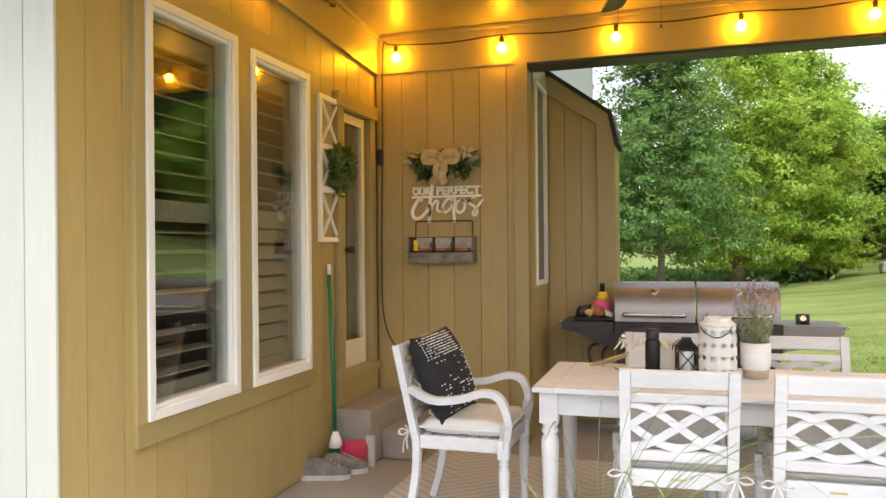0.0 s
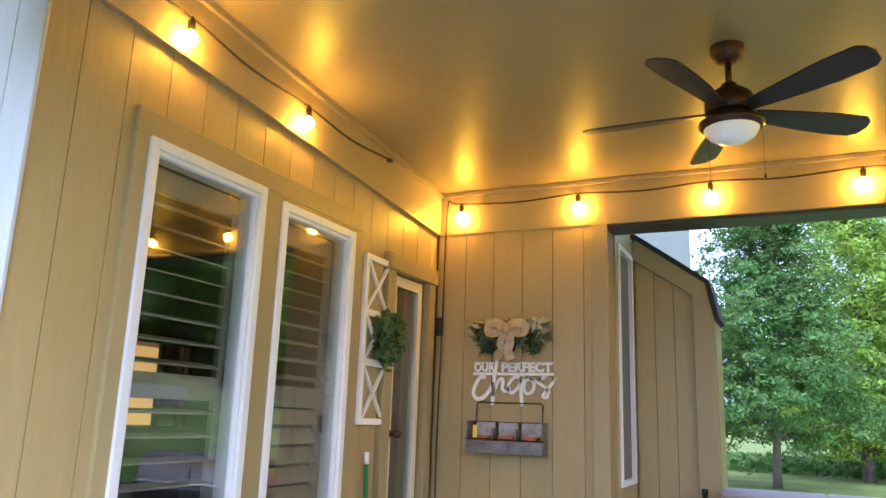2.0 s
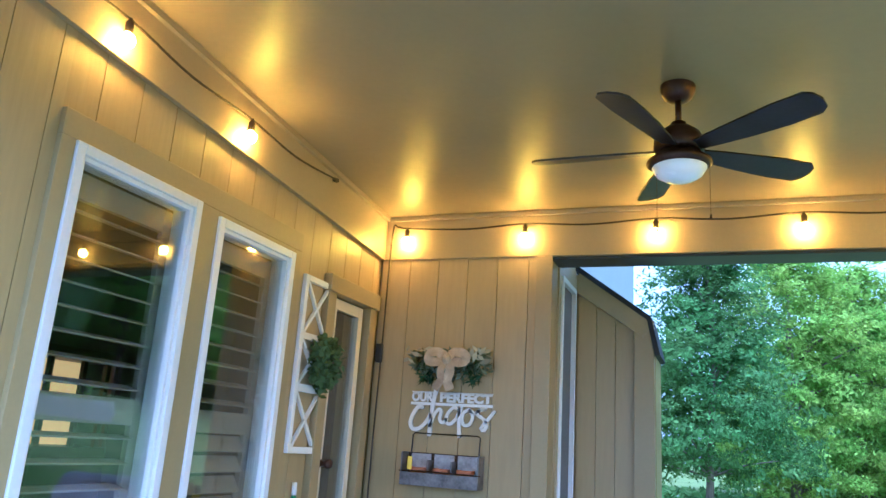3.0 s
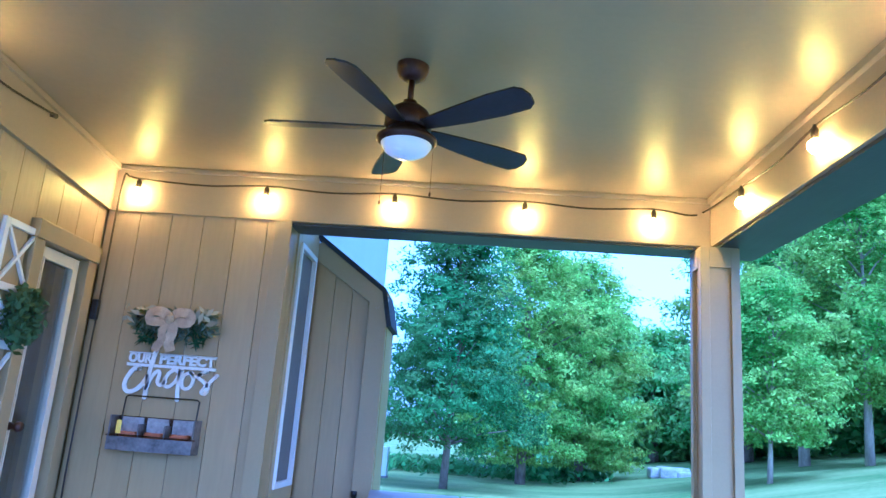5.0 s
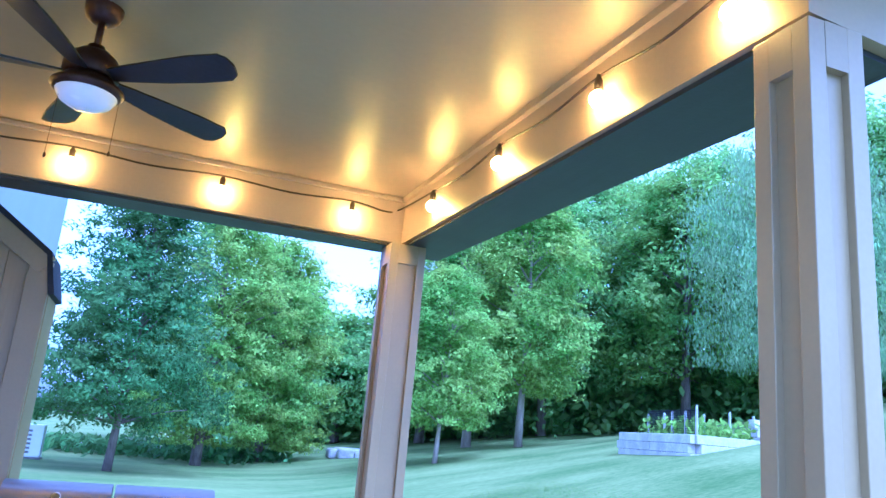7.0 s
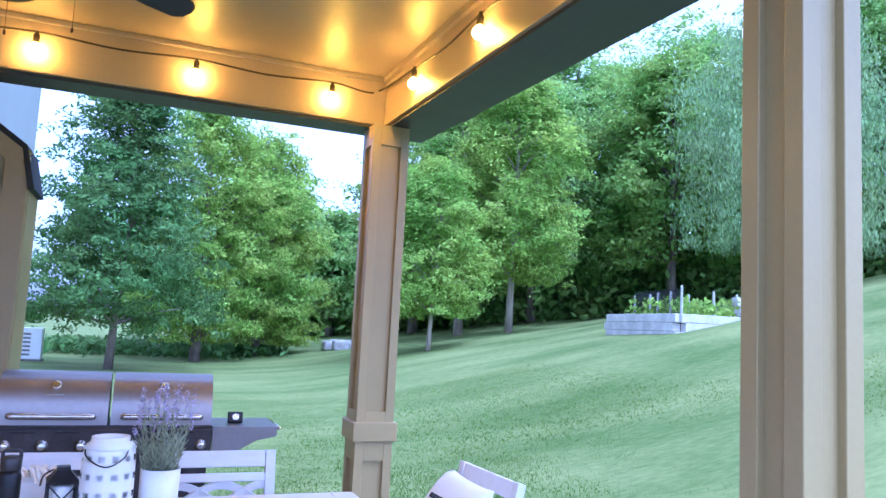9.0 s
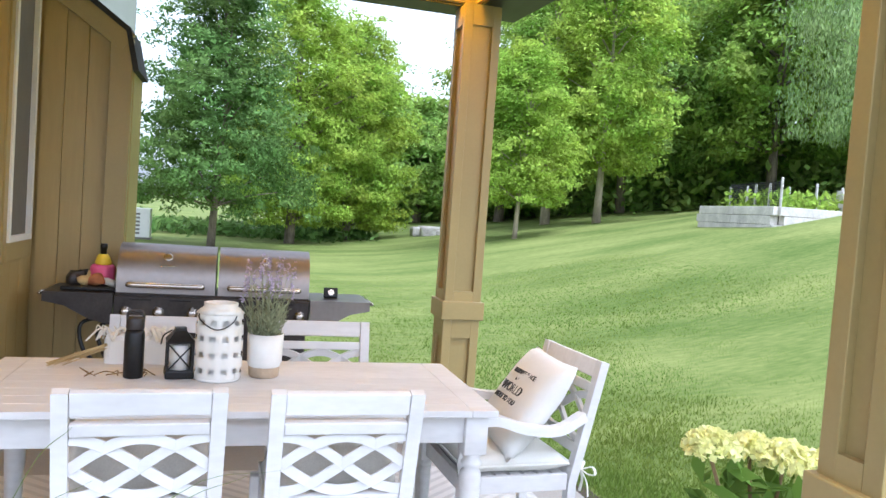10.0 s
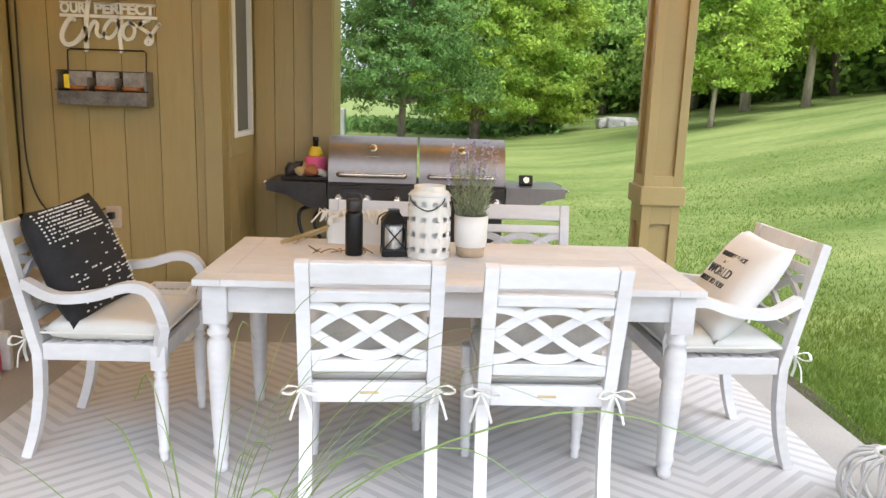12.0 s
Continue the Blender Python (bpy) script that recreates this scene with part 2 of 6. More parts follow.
# ---- modelling helpers ----
def thing(name, label, category, loc=(0, 0, 0), turn=0.0, group="", kind=""):
    ob = new(name)
    ob.empty_display_size = 0.1
    ob.matrix_basis = pose(*loc, 0, 0, turn)
    return tagged(ob, label, category, group, kind)


def as_mesh(name, bm, mat, smooth=False):
    me = bpy.data.meshes.new(name)
    bm.normal_update()
    bm.to_mesh(me)
    bm.free()
    me.materials.append(mat)
    if smooth:
        me.polygons.foreach_set("use_smooth", [True] * len(me.polygons))
    return me


def part(name, bm, mat, parent, label="", smooth=False):
    ob = new(name, as_mesh(name, bm, mat, smooth))
    ob.parent = parent
    if label:
        ob["label"] = label
    return ob


def solid(name, bm, mat, label="", category="", group="", kind="", smooth=False):
    return tagged(new(name, as_mesh(name, bm, mat, smooth)), label, category, group, kind)


def box(bm, x0, x1, y0, y1, z0, z1, bevel=0.0, m=None):
    mat = Matrix.Translation(((x0 + x1) / 2, (y0 + y1) / 2, (z0 + z1) / 2)) @ Matrix.Diagonal((abs(x1 - x0), abs(y1 - y0), abs(z1 - z0), 1))
    made = bmesh.ops.create_cube(bm, size=1, matrix=(m @ mat) if m else mat)["verts"]
    if bevel:
        edges = list({e for v in made for e in v.link_edges})
        bmesh.ops.bevel(bm, geom=edges, offset=bevel, segments=2, affect="EDGES", profile=0.5)
    return bm


def boxed(x0, x1, y0, y1, z0, z1, bevel=0.0, m=None):
    return box(bmesh.new(), x0, x1, y0, y1, z0, z1, bevel, m)


def lathe(bm, profile, segs=20, m=None, caps=True):
    """Turned shape about z from (radius, height) pairs."""
    rings = []
    for r, z in profile:
        ring = []
        for i in range(segs):
            a = 2 * math.pi * i / segs
            co = Vector((r * math.cos(a), r * math.sin(a), z))
            ring.append(bm.verts.new(m @ co if m else co))
        rings.append(ring)
    for lo, hi in zip(rings, rings[1:]):
        for i in range(segs):
            bm.faces.new((lo[i], lo[(i + 1) % segs], hi[(i + 1) % segs], hi[i]))
    if caps:
        bm.faces.new(rings[0][::-1])
        bm.faces.new(rings[-1])
    return bm


def tube(bm, pts, r, segs=8, flat=1.0, taper=None):
    """A round or flattened bar along points."""
    pts = [Vector(p) for p in pts]
    rings, side = [], None
    for i, p in enumerate(pts):
        d = (pts[min(i + 1, len(pts) - 1)] - pts[max(i - 1, 0)]).normalized()
        if side is None:
            side = d.cross(Vector((0, 0, 1)) if abs(d.z) < 0.9 else Vector((1, 0, 0))).normalized()
        side = (side - d * side.dot(d)).normalized()
        up = side.cross(d)
        rad = r if taper is None else r + (taper - r) * i / (len(pts) - 1)
        rings.append([bm.verts.new(p + side * rad * math.cos(2 * math.pi * k / segs) + up * rad * flat * math.sin(2 * math.pi * k / segs)) for k in range(segs)])
    for lo, hi in zip(rings, rings[1:]):
        for i in range(segs):
            bm.faces.new((lo[i], lo[(i + 1) % segs], hi[(i + 1) % segs], hi[i]))
    bm.faces.new(rings[0][::-1])
    bm.faces.new(rings[-1])
    return bm


def sweep(bm, pts, w, h, up=(0, 0, 1)):
    """A rectangular bar along points; w across, h along up."""
    pts, up = [Vector(p) for p in pts], Vector(up)
    rings = []
    for i, p in enumerate(pts):
        d = (pts[min(i + 1, len(pts) - 1)] - pts[max(i - 1, 0)]).normalized()
        side = d.cross(up).normalized()
        u = side.cross(d).normalized()
        rings.append([bm.verts.new(p + side * sx * w / 2 + u * sz * h / 2) for sx, sz in ((-1, -1), (1, -1), (1, 1), (-1, 1))])
    for lo, hi in zip(rings, rings[1:]):
        for i in range(4):
            bm.faces.new((lo[i], lo[(i + 1) % 4], hi[(i + 1) % 4], hi[i]))
    bm.faces.new(rings[0][::-1])
    bm.faces.new(rings[-1])
    return bm


def spline(ctrl, n=8):
    """Points of a smooth curve through the given ones."""
    c = [Vector(p) for p in ctrl]
    c = [c[0] * 2 - c[1]] + c + [c[-1] * 2 - c[-2]]
    out = []
    for i in range(1, len(c) - 2):
        for k in range(n):
            t = k / n
            a, b, d, e = c[i - 1], c[i], c[i + 1], c[i + 2]
            out.append(0.5 * ((2 * b) + (d - a) * t + (2 * a - 5 * b + 4 * d - e) * t * t + (3 * b - a - 3 * d + e) * t ** 3))
    out.append(c[-2])
    return out


def cushion(bm, w, d, h, m=None, n=14, pinch=0.5):
    """A stuffed square with a seam round its middle."""
    def shape(u, v):
        e = (max(0, 1 - abs(u) ** 3.2) * max(0, 1 - abs(v) ** 3.2)) ** pinch
        pull = 1 - 0.05 * (1 - abs(u) ** 2) * abs(v) ** 4 - 0.05 * (1 - abs(v) ** 2) * abs(u) ** 4
        return u * w / 2 * pull, v * d / 2 * pull, h / 2 * e
    tops, bots = {}, {}
    for i in range(n + 1):
        for j in range(n + 1):
            u, v = 2 * i / n - 1, 2 * j / n - 1
            x, y, z = shape(u, v)
            z += 0.006 * noise.noise(Vector((x * 9, y * 9, w * 7)))
            tops[i, j] = bm.verts.new((m @ Vector((x, y, z))) if m else (x, y, z))
            edge = i in (0, n) or j in (0, n)
            bots[i, j] = tops[i, j] if edge else bm.verts.new((m @ Vector((x, y, -z))) if m else (x, y, -z))
    for i in range(n):
        for j in range(n):
            bm.faces.new((tops[i, j], tops[i + 1, j], tops[i + 1, j + 1], tops[i, j + 1]))
            bm.faces.new((bots[i, j], bots[i, j + 1], bots[i + 1, j + 1], bots[i + 1, j]))
    return bm


def quads_mesh(name, centers, axis_u, axis_v, mat, tri=False):
    """Many small leaves in one mesh: a folded rhomb at each centre."""
    k = len(centers)
    if tri:
        v = np.stack([centers - axis_u, centers + axis_u, centers + axis_v], 1).reshape(-1, 3)
        faces = np.arange(3 * k).reshape(-1, 3)
    else:
        v = np.stack([centers - axis_v, centers + axis_u, centers + axis_v, centers - axis_u], 1).reshape(-1, 3)
        faces = np.arange(4 * k).reshape(-1, 4)
    me = bpy.data.meshes.new(name)
    me.vertices.add(len(v))
    me.vertices.foreach_set("co", v.astype(np.float32).ravel())
    size = faces.shape[1]
    me.loops.add(k * size)
    me.loops.foreach_set("vertex_index", faces.astype(np.int32).ravel())
    me.polygons.add(k)
    me.polygons.foreach_set("loop_start", np.arange(0, k * size, size, dtype=np.int32))
    me.update(calc_edges=True)
    me.materials.append(mat)
    return me


def unit(a):
    return a / np.maximum(np.linalg.norm(a, axis=1, keepdims=True), 1e-6)


def lettering(text, size, mat, parent, m, name="lettering", depth=0.004, bold=0.0, shear=0.0, label=""):
    cu = bpy.data.curves.new(name, "FONT")
    cu.body, cu.size, cu.extrude, cu.offset, cu.shear = text, size, depth, bold, shear
    cu.align_x, cu.align_y = "CENTER", "CENTER"
    tmp = bpy.data.objects.new(name, cu)
    scene.collection.objects.link(tmp)
    dg = bpy.context.evaluated_depsgraph_get()
    me = bpy.data.meshes.new_from_object(tmp.evaluated_get(dg))
    bpy.data.objects.remove(tmp)
    me.materials.clear()
    me.materials.append(mat)
    ob = new(name, me)
    ob.parent = parent
    ob.matrix_basis = m
    if label:
        ob["label"] = label
    return ob


PLANK = bpy.data.meshes.new("plank")


def plank_mesh():
    bm = boxed(-0.5, 0.5, -0.5, 0.5, -0.5, 0.5)
    bm.to_mesh(PLANK)
    bm.free()
    PLANK.materials.append(PAINT)


plank_mesh()


def siding(parent, axis, plane, u0, u1, z0, z1, holes=(), pitch=0.2, thick=0.02, gap=0.004, start=None):
    """Vertical boards on a wall: axis 'x' is a wall in the plane x = plane, boards standing towards +x; 'y' one towards -y."""
    u = u0 if start is None else start
    while u < u1 - 0.01:
        a, b = max(u, u0), min(u + pitch - gap, u1)
        cuts = sorted({a, b} | {h[k] for h in holes for k in (0, 1) if a < h[k] < b})
        for p, q in zip(cuts, cuts[1:]):
            if q - p < 0.004:
                continue
            spans = [(z0, z1)]
            for h0, h1, hz0, hz1 in holes:
                if h0 < (p + q) / 2 < h1:
                    spans = [s for lo, hi in spans for s in ((lo, min(hi, hz0)), (max(lo, hz1), hi)) if s[1] - s[0] > 0.01]
            for lo, hi in spans:
                ob = new("plank", PLANK)
                ob.parent = parent
                c, s = (p + q) / 2, q - p
                if axis == "x":
                    ob.location, ob.scale = (plane + thick / 2, c, (lo + hi) / 2), (thick, s, hi - lo)
                else:
                    ob.location, ob.scale = (c, plane - thick / 2, (lo + hi) / 2), (s, thick, hi - lo)
        u += pitch


def wall_with_holes(bm, axis, p0, p1, u0, u1, z0, z1, holes):
    """A wall slab with rectangular openings through it."""
    us = sorted({u0, u1} | {h[k] for h in holes for k in (0, 1)})
    for a, b in zip(us, us[1:]):
        spans = [(z0, z1)]
        for h0, h1, hz0, hz1 in holes:
            if h0 < (a + b) / 2 < h1:
                spans = [s for lo, hi in spans for s in ((lo, min(hi, hz0)), (max(lo, hz1), hi)) if s[1] - s[0] > 0.005]
        for lo, hi in spans:
            if axis == "x":
                box(bm, p0, p1, a, b, lo, hi)
            else:
                box(bm, a, b, p0, p1, lo, hi)
    return bm


def ring(bm, axis, p0, p1, u0, u1, z0, z1, w, bottom=None):
    """A rectangular frame of bars w wide, butted end to end."""
    wb = w if bottom is None else bottom
    for a, b, lo, hi in ((u0, u0 + w, z0, z1), (u1 - w, u1, z0, z1), (u0 + w, u1 - w, z1 - w, z1), (u0 + w, u1 - w, z0, z0 + wb)):
        if axis == "x":
            box(bm, p0, p1, a, b, lo, hi, 0.003)
        else:
            box(bm, a, b, p0, p1, lo, hi, 0.003)
    return bm


# ---- ground, patio and rug ----
WX, WY, CEIL, BEAM = -1.27, 5.65, 3.01, 2.715


def lift(x, y):
    """The ceiling rises a little towards the front along the house wall and sinks along the outer beam."""
    return (5.65 - y) * (0.067 * (2.43 - x) - 0.028 * (x + 1.27)) / 3.7


def rise(x, y):
    """Height of the lawn: it climbs away from the patio towards the woods."""
    s = np.where(x < 3, 0, np.where(x < 7, (x - 3) ** 2 / 8, np.minimum(x, 45) - 5))
    k = 0.24 - 0.0055 * (np.clip(y, 14, 32) - 14)
    fade = np.clip((y + 12) / 14, 0, 1)
    return k * s * fade - 0.04


def ground():
    xs = np.unique(np.concatenate([np.linspace(-400, -30, 12), np.linspace(-30, 3, 34), np.linspace(3, 20, 60), np.linspace(20, 60, 40), np.linspace(60, 400, 12)]))
    ys = np.unique(np.concatenate([np.linspace(-400, -30, 12), np.linspace(-30, 0, 16), np.linspace(0, 40, 100), np.linspace(40, 80, 20), np.linspace(80, 400, 12)]))
    gx, gy = np.meshgrid(xs, ys)
    gz = rise(gx, gy) + 0.03 * np.sin(gx * 0.7) * np.cos(gy * 0.5) * (gx > 4)
    v = np.stack([gx, gy, gz], -1).reshape(-1, 3)
    w = len(xs)
    f = [(j * w + i, j * w + i + 1, (j + 1) * w + i + 1, (j + 1) * w + i) for j in range(len(ys) - 1) for i in range(w - 1)]
    me = bpy.data.meshes.new("ground")
    me.from_pydata(v.tolist(), [], f)
    me.materials.append(LAWN)
    me.polygons.foreach_set("use_smooth", [True] * len(me.polygons))
    tagged(new("ground", me), "mown green lawn rising gently to the woods", "lawn", kind="structure")


ground()
solid("patio", boxed(WX - 0.2, 3.0, -2.0, 6.75, -0.14, 0.0, 0.012), CONCRETE, "pale concrete patio slab under the porch", "patio", kind="structure")
solid("soil_edge", boxed(3.0, 3.12, -2.0, 6.75, -0.1, -0.028, 0.01), SOIL, "narrow strip of bare dark soil along the slab", "soil", kind="structure")
solid("area_rug", boxed(-0.685, 2.725, 2.75, 5.36, 0.001, 0.008, 0.003), RUG, "off-white flatweave rug with grey chevron stripes on the patio", "rug")

# ---- house walls ----
W1, W2, DOOR = (3.065, 3.76, 0.672, 2.5), (3.89, 4.545, 0.672, 2.476), (5.035, 5.5, 0.55, 2.36)
holes = [W1, W2, DOOR]
wall_west = solid("wall_west", wall_with_holes(bmesh.new(), "x", WX - 0.16, WX - 0.02, 2.6, 5.85, 0.0, CEIL + 0.25, holes), PAINT, "greige painted house wall with grooved vertical siding", "wall", kind="structure")
siding(wall_west, "x", WX - 0.02, 2.6, 5.65, 0.03, BEAM + 0.24, [(3.0, 4.62, 0.57, 2.6), (4.92, 5.6, 0.42, 2.46)], start=2.55)
solid("wall_front", boxed(-4.4, WX - 0.13, 2.6, 2.74, 0, 3.4), PAINT, "greige house wall facing the garden", "wall", kind="structure")
# Front-facing boards, paler than the greige side wall.
corner = thing("corner_board", "pale corner boards at the house's front edge", "trim", kind="structure")
CORNER = corner_finish()
part("board", boxed(WX - 0.13, WX + 0.012, 2.585, 2.6, 0, 3.3, 0.003), CORNER, corner)
part("board", boxed(WX - 0.33, WX - 0.137, 2.588, 2.6, 0, 3.3, 0.003), CORNER, corner)
part("board", boxed(WX - 0.53, WX - 0.337, 2.588, 2.6, 0, 3.3, 0.003), CORNER, corner)
part("board", boxed(WX - 0.73, WX - 0.537, 2.588, 2.6, 0, 3.3, 0.003), CORNER, corner)
wall_north = solid("wall_north", boxed(WX, -0.11, WY + 0.02, WY + 0.16, 0, CEIL), PAINT, "greige painted wall with grooved vertical siding", "wall", kind="structure")
siding(wall_north, "y", WY + 0.02, WX + 0.02, -0.11, 0.03, BEAM + 0.01, pitch=0.2, start=WX + 0.02)
solid("corner_trim", boxed(-0.2, -0.1, WY - 0.012, WY - 0.0, 0.0, BEAM, 0.003), TRIM, "greige vertical trim board", "trim", kind="structure")
# return wall with a narrow window, then the bump-out that stands behind the grill
BW = (5.93, 6.4, 1.12, 2.66)
wall_return = solid("wall_return", wall_with_holes(bmesh.new(), "x", -0.25, -0.13, 5.81, 6.52, 0, 3.6, [BW]), PAINT, "greige return wall with a narrow window", "wall", kind="structure")
siding(wall_return, "x", -0.13, 5.65, 6.5, 0.0, 3.5, [(5.86, 6.46, 1.01, 2.76)], pitch=0.2)
UPPER = material("grey_upper_siding", (0.34, 0.35, 0.32), 0.6, scale=2, vary=0.06, bump=0.2, fine=40)
wall_bump = solid("wall_bumpout", bmesh.new(), PAINT, "greige bump-out wall with a sloping top", "wall", kind="structure")


def bumpout():
    bm = bmesh.new()
    prof = [(-0.25, 0), (0.42, 0), (0.42, 2.4), (0.36, 2.46), (-0.1, 2.80), (-0.25, 2.80)]
    lo = [bm.verts.new((x, 6.52, z)) for x, z in prof]
    hi = [bm.verts.new((x, 6.96, z)) for x, z in prof]
    bm.faces.new(lo)
    bm.faces.new(hi[::-1])
    for i in range(len(prof)):
        j = (i + 1) % len(prof)
        bm.faces.new((lo[j], lo[i], hi[i], hi[j]))
    bmesh.ops.recalc_face_normals(bm, faces=bm.faces)
    bm.to_mesh(wall_bump.data)
    bm.free()
    for a, b in ((-0.09, 0.037), (0.041, 0.168), (0.172, 0.297)):
        top = [2.68 - 0.72 * (0.5 * (a + b) + 0.09)] * 2
        ob = part("plank", boxed(a, b, 6.502, 6.52, 0.02, top[0]), PAINT, wall_bump)
    part("trim_board", boxed(0.299, 0.433, 6.468, 6.52, 0.0, 2.42, 0.003), TRIM, wall_bump)
    part("rake_board", sweep(bmesh.new(), [(-0.115, 6.492, 2.748), (0.40, 6.492, 2.395)], 0.056, 0.13), TRIM, wall_bump)
    part("side_board", boxed(0.42, 0.438, 6.523, 6.96, 0.0, 2.32, 0.003), TRIM, wall_bump)
    part("roof_edge", sweep(bmesh.new(), [(-0.12, 6.71, 2.85), (0.40, 6.71, 2.475), (0.455, 6.71, 2.22)], 0.5, 0.035), SHINGLE, wall_bump, "dark asphalt shingle roof")


bumpout()
solid("wall_upper", boxed(-4.0, -0.3, 6.6, 12, 2.2, 6.5), UPPER, "greige upper house wall beyond the porch roof", "wall", kind="structure")
solid("upper_corner_board", boxed(-0.43, -0.3, 6.585, 6.6, 2.8, 6.5, 0.004), WHITE, "pale corner board of the upper house wall", "trim", kind="structure")
# Plain room shell behind the windows, its dimness painted in.
solid("wall_interior", wall_with_holes(bmesh.new(), "x", -4.5, -4.4, 2.6, 5.85, 0, 3.4, []), DARKROOM, "plain room wall coloured dark for the gloom inside", "wall", kind="structure")
solid("interior_partition", boxed(-4.4, WX - 0.16, 5.85, 5.95, 0, 3.4), DARKROOM, "plain room wall coloured dark for the gloom inside", "wall", kind="structure")
solid("interior_floor", boxed(-4.4, WX - 0.16, 2.74, 5.85, 0.3, 0.4), DARKROOM, "room floor coloured dark for the gloom inside", "floor", kind="structure")
solid("interior_ceiling", boxed(-4.4, WX - 0.16, 2.74, 5.85, 2.8, 3.0), DARKROOM, "room ceiling coloured dark for the gloom inside", "ceiling", kind="structure")

# ---- porch roof ----
def warped(x0, x1, y0, y1, z0, z1, n=8):
    bm = bmesh.new()
    g = {}
    for i in range(n + 1):
        for j in range(n + 1):
            x, y = x0 + (x1 - x0) * i / n, y0 + (y1 - y0) * j / n
            for k, z in enumerate((z0, z1)):
                g[i, j, k] = bm.verts.new((x, y, z + lift(x, y)))
    for i in range(n):
        for j in range(n):
            bm.faces.new((g[i, j, 0], g[i, j + 1, 0], g[i + 1, j + 1, 0], g[i + 1, j, 0]))
            bm.faces.new((g[i, j, 1], g[i + 1, j, 1], g[i + 1, j + 1, 1], g[i, j + 1, 1]))
    for i in range(n):
        for p, q in (((i, 0), (i + 1, 0)), ((i + 1, n), (i, n)), ((0, i + 1), (0, i)), ((n, i), (n, i + 1))):
            bm.faces.new((g[*p, 0], g[*q, 0], g[*q, 1], g[*p, 1]))
    bmesh.ops.recalc_face_normals(bm, faces=bm.faces)
    return bm


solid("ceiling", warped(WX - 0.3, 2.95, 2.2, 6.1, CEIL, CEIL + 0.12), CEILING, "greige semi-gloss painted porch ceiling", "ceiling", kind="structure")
solid("roof", boxed(-4.5, 3.2, 1.95, 6.2, CEIL + 0.42, CEIL + 0.7), SHINGLE, "dark shingled porch roof", "roof", kind="structure")


def beam(name, x0, x1, y0, y1):
    b = solid(name, boxed(x0, x1, y0, y1, BEAM, CEIL, 0.004), TRIM, "greige painted porch beam", "beam", kind="structure")
    # Underside strip, much darker than the beam's sides.
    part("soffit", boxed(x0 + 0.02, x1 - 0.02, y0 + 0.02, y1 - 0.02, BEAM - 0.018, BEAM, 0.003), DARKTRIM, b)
    return b


beam("beam_north", WX + 0.03, 2.43, 5.642, 5.90)
beam_east = solid("beam_east", warped(2.43, 2.78, 2.5, 5.9, BEAM, CEIL, 4), TRIM, "greige painted porch beam", "beam", kind="structure")
# The same darker strip below the east beam.
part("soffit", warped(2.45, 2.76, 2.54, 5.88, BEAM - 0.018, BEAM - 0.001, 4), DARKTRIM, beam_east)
beam("beam_south", WX - 0.1, 2.43, 2.15, 2.4)
solid("frieze_west", warped(WX - 0.01, WX + 0.03, 2.6, 5.642, BEAM, CEIL, 2), TRIM, "greige painted frieze board under the ceiling", "trim", kind="structure")
solid("crown_west", warped(WX + 0.03, WX + 0.055, 2.6, 5.62, CEIL - 0.03, CEIL - 0.001, 2), TRIM, "thin painted ceiling moulding", "trim", kind="structure")
solid("crown_north", boxed(WX + 0.03, 2.43, 5.617, 5.642, CEIL - 0.03, CEIL, 0.006), TRIM, "thin painted ceiling moulding", "trim", kind="structure")
solid("crown_east", warped(2.405, 2.43, 2.75, 5.617, CEIL - 0.03, CEIL, 4), TRIM, "thin painted ceiling moulding", "trim", kind="structure")
solid("eave", boxed(2.79, 3.2, 1.95, 6.2, 2.985, CEIL + 0.419, 0.01), DARKTRIM, "dark eave of the porch roof", "eave", kind="structure")


def gutter():
    g = thing("rain_gutter", "short dark metal gutter outlet under the porch eave", "gutter", (3.1, 2.7, 2.84), kind="structure")
    bm = bmesh.new()
    prof = [(-0.06, 0.145), (-0.06, -0.01), (-0.045, -0.045), (0.01, -0.055), (0.05, -0.03), (0.065, 0.02), (0.062, 0.145)]
    lo, hi = [bm.verts.new((x, 0, z)) for x, z in prof], [bm.verts.new((x, 0.26, z)) for x, z in prof]
    bm.faces.new(lo), bm.faces.new(hi[::-1])
    for a in range(len(prof)):
        b = (a + 1) % len(prof)
        bm.faces.new((lo[a], lo[b], hi[b], hi[a]))
    bmesh.ops.recalc_face_normals(bm, faces=bm.faces)
    part("trough", bm, DARKTRIM, g)
    part("end_cap", boxed(-0.066, 0.07, -0.006, -0.001, -0.06, 0.145, 0.002), DARKTRIM, g)


gutter()


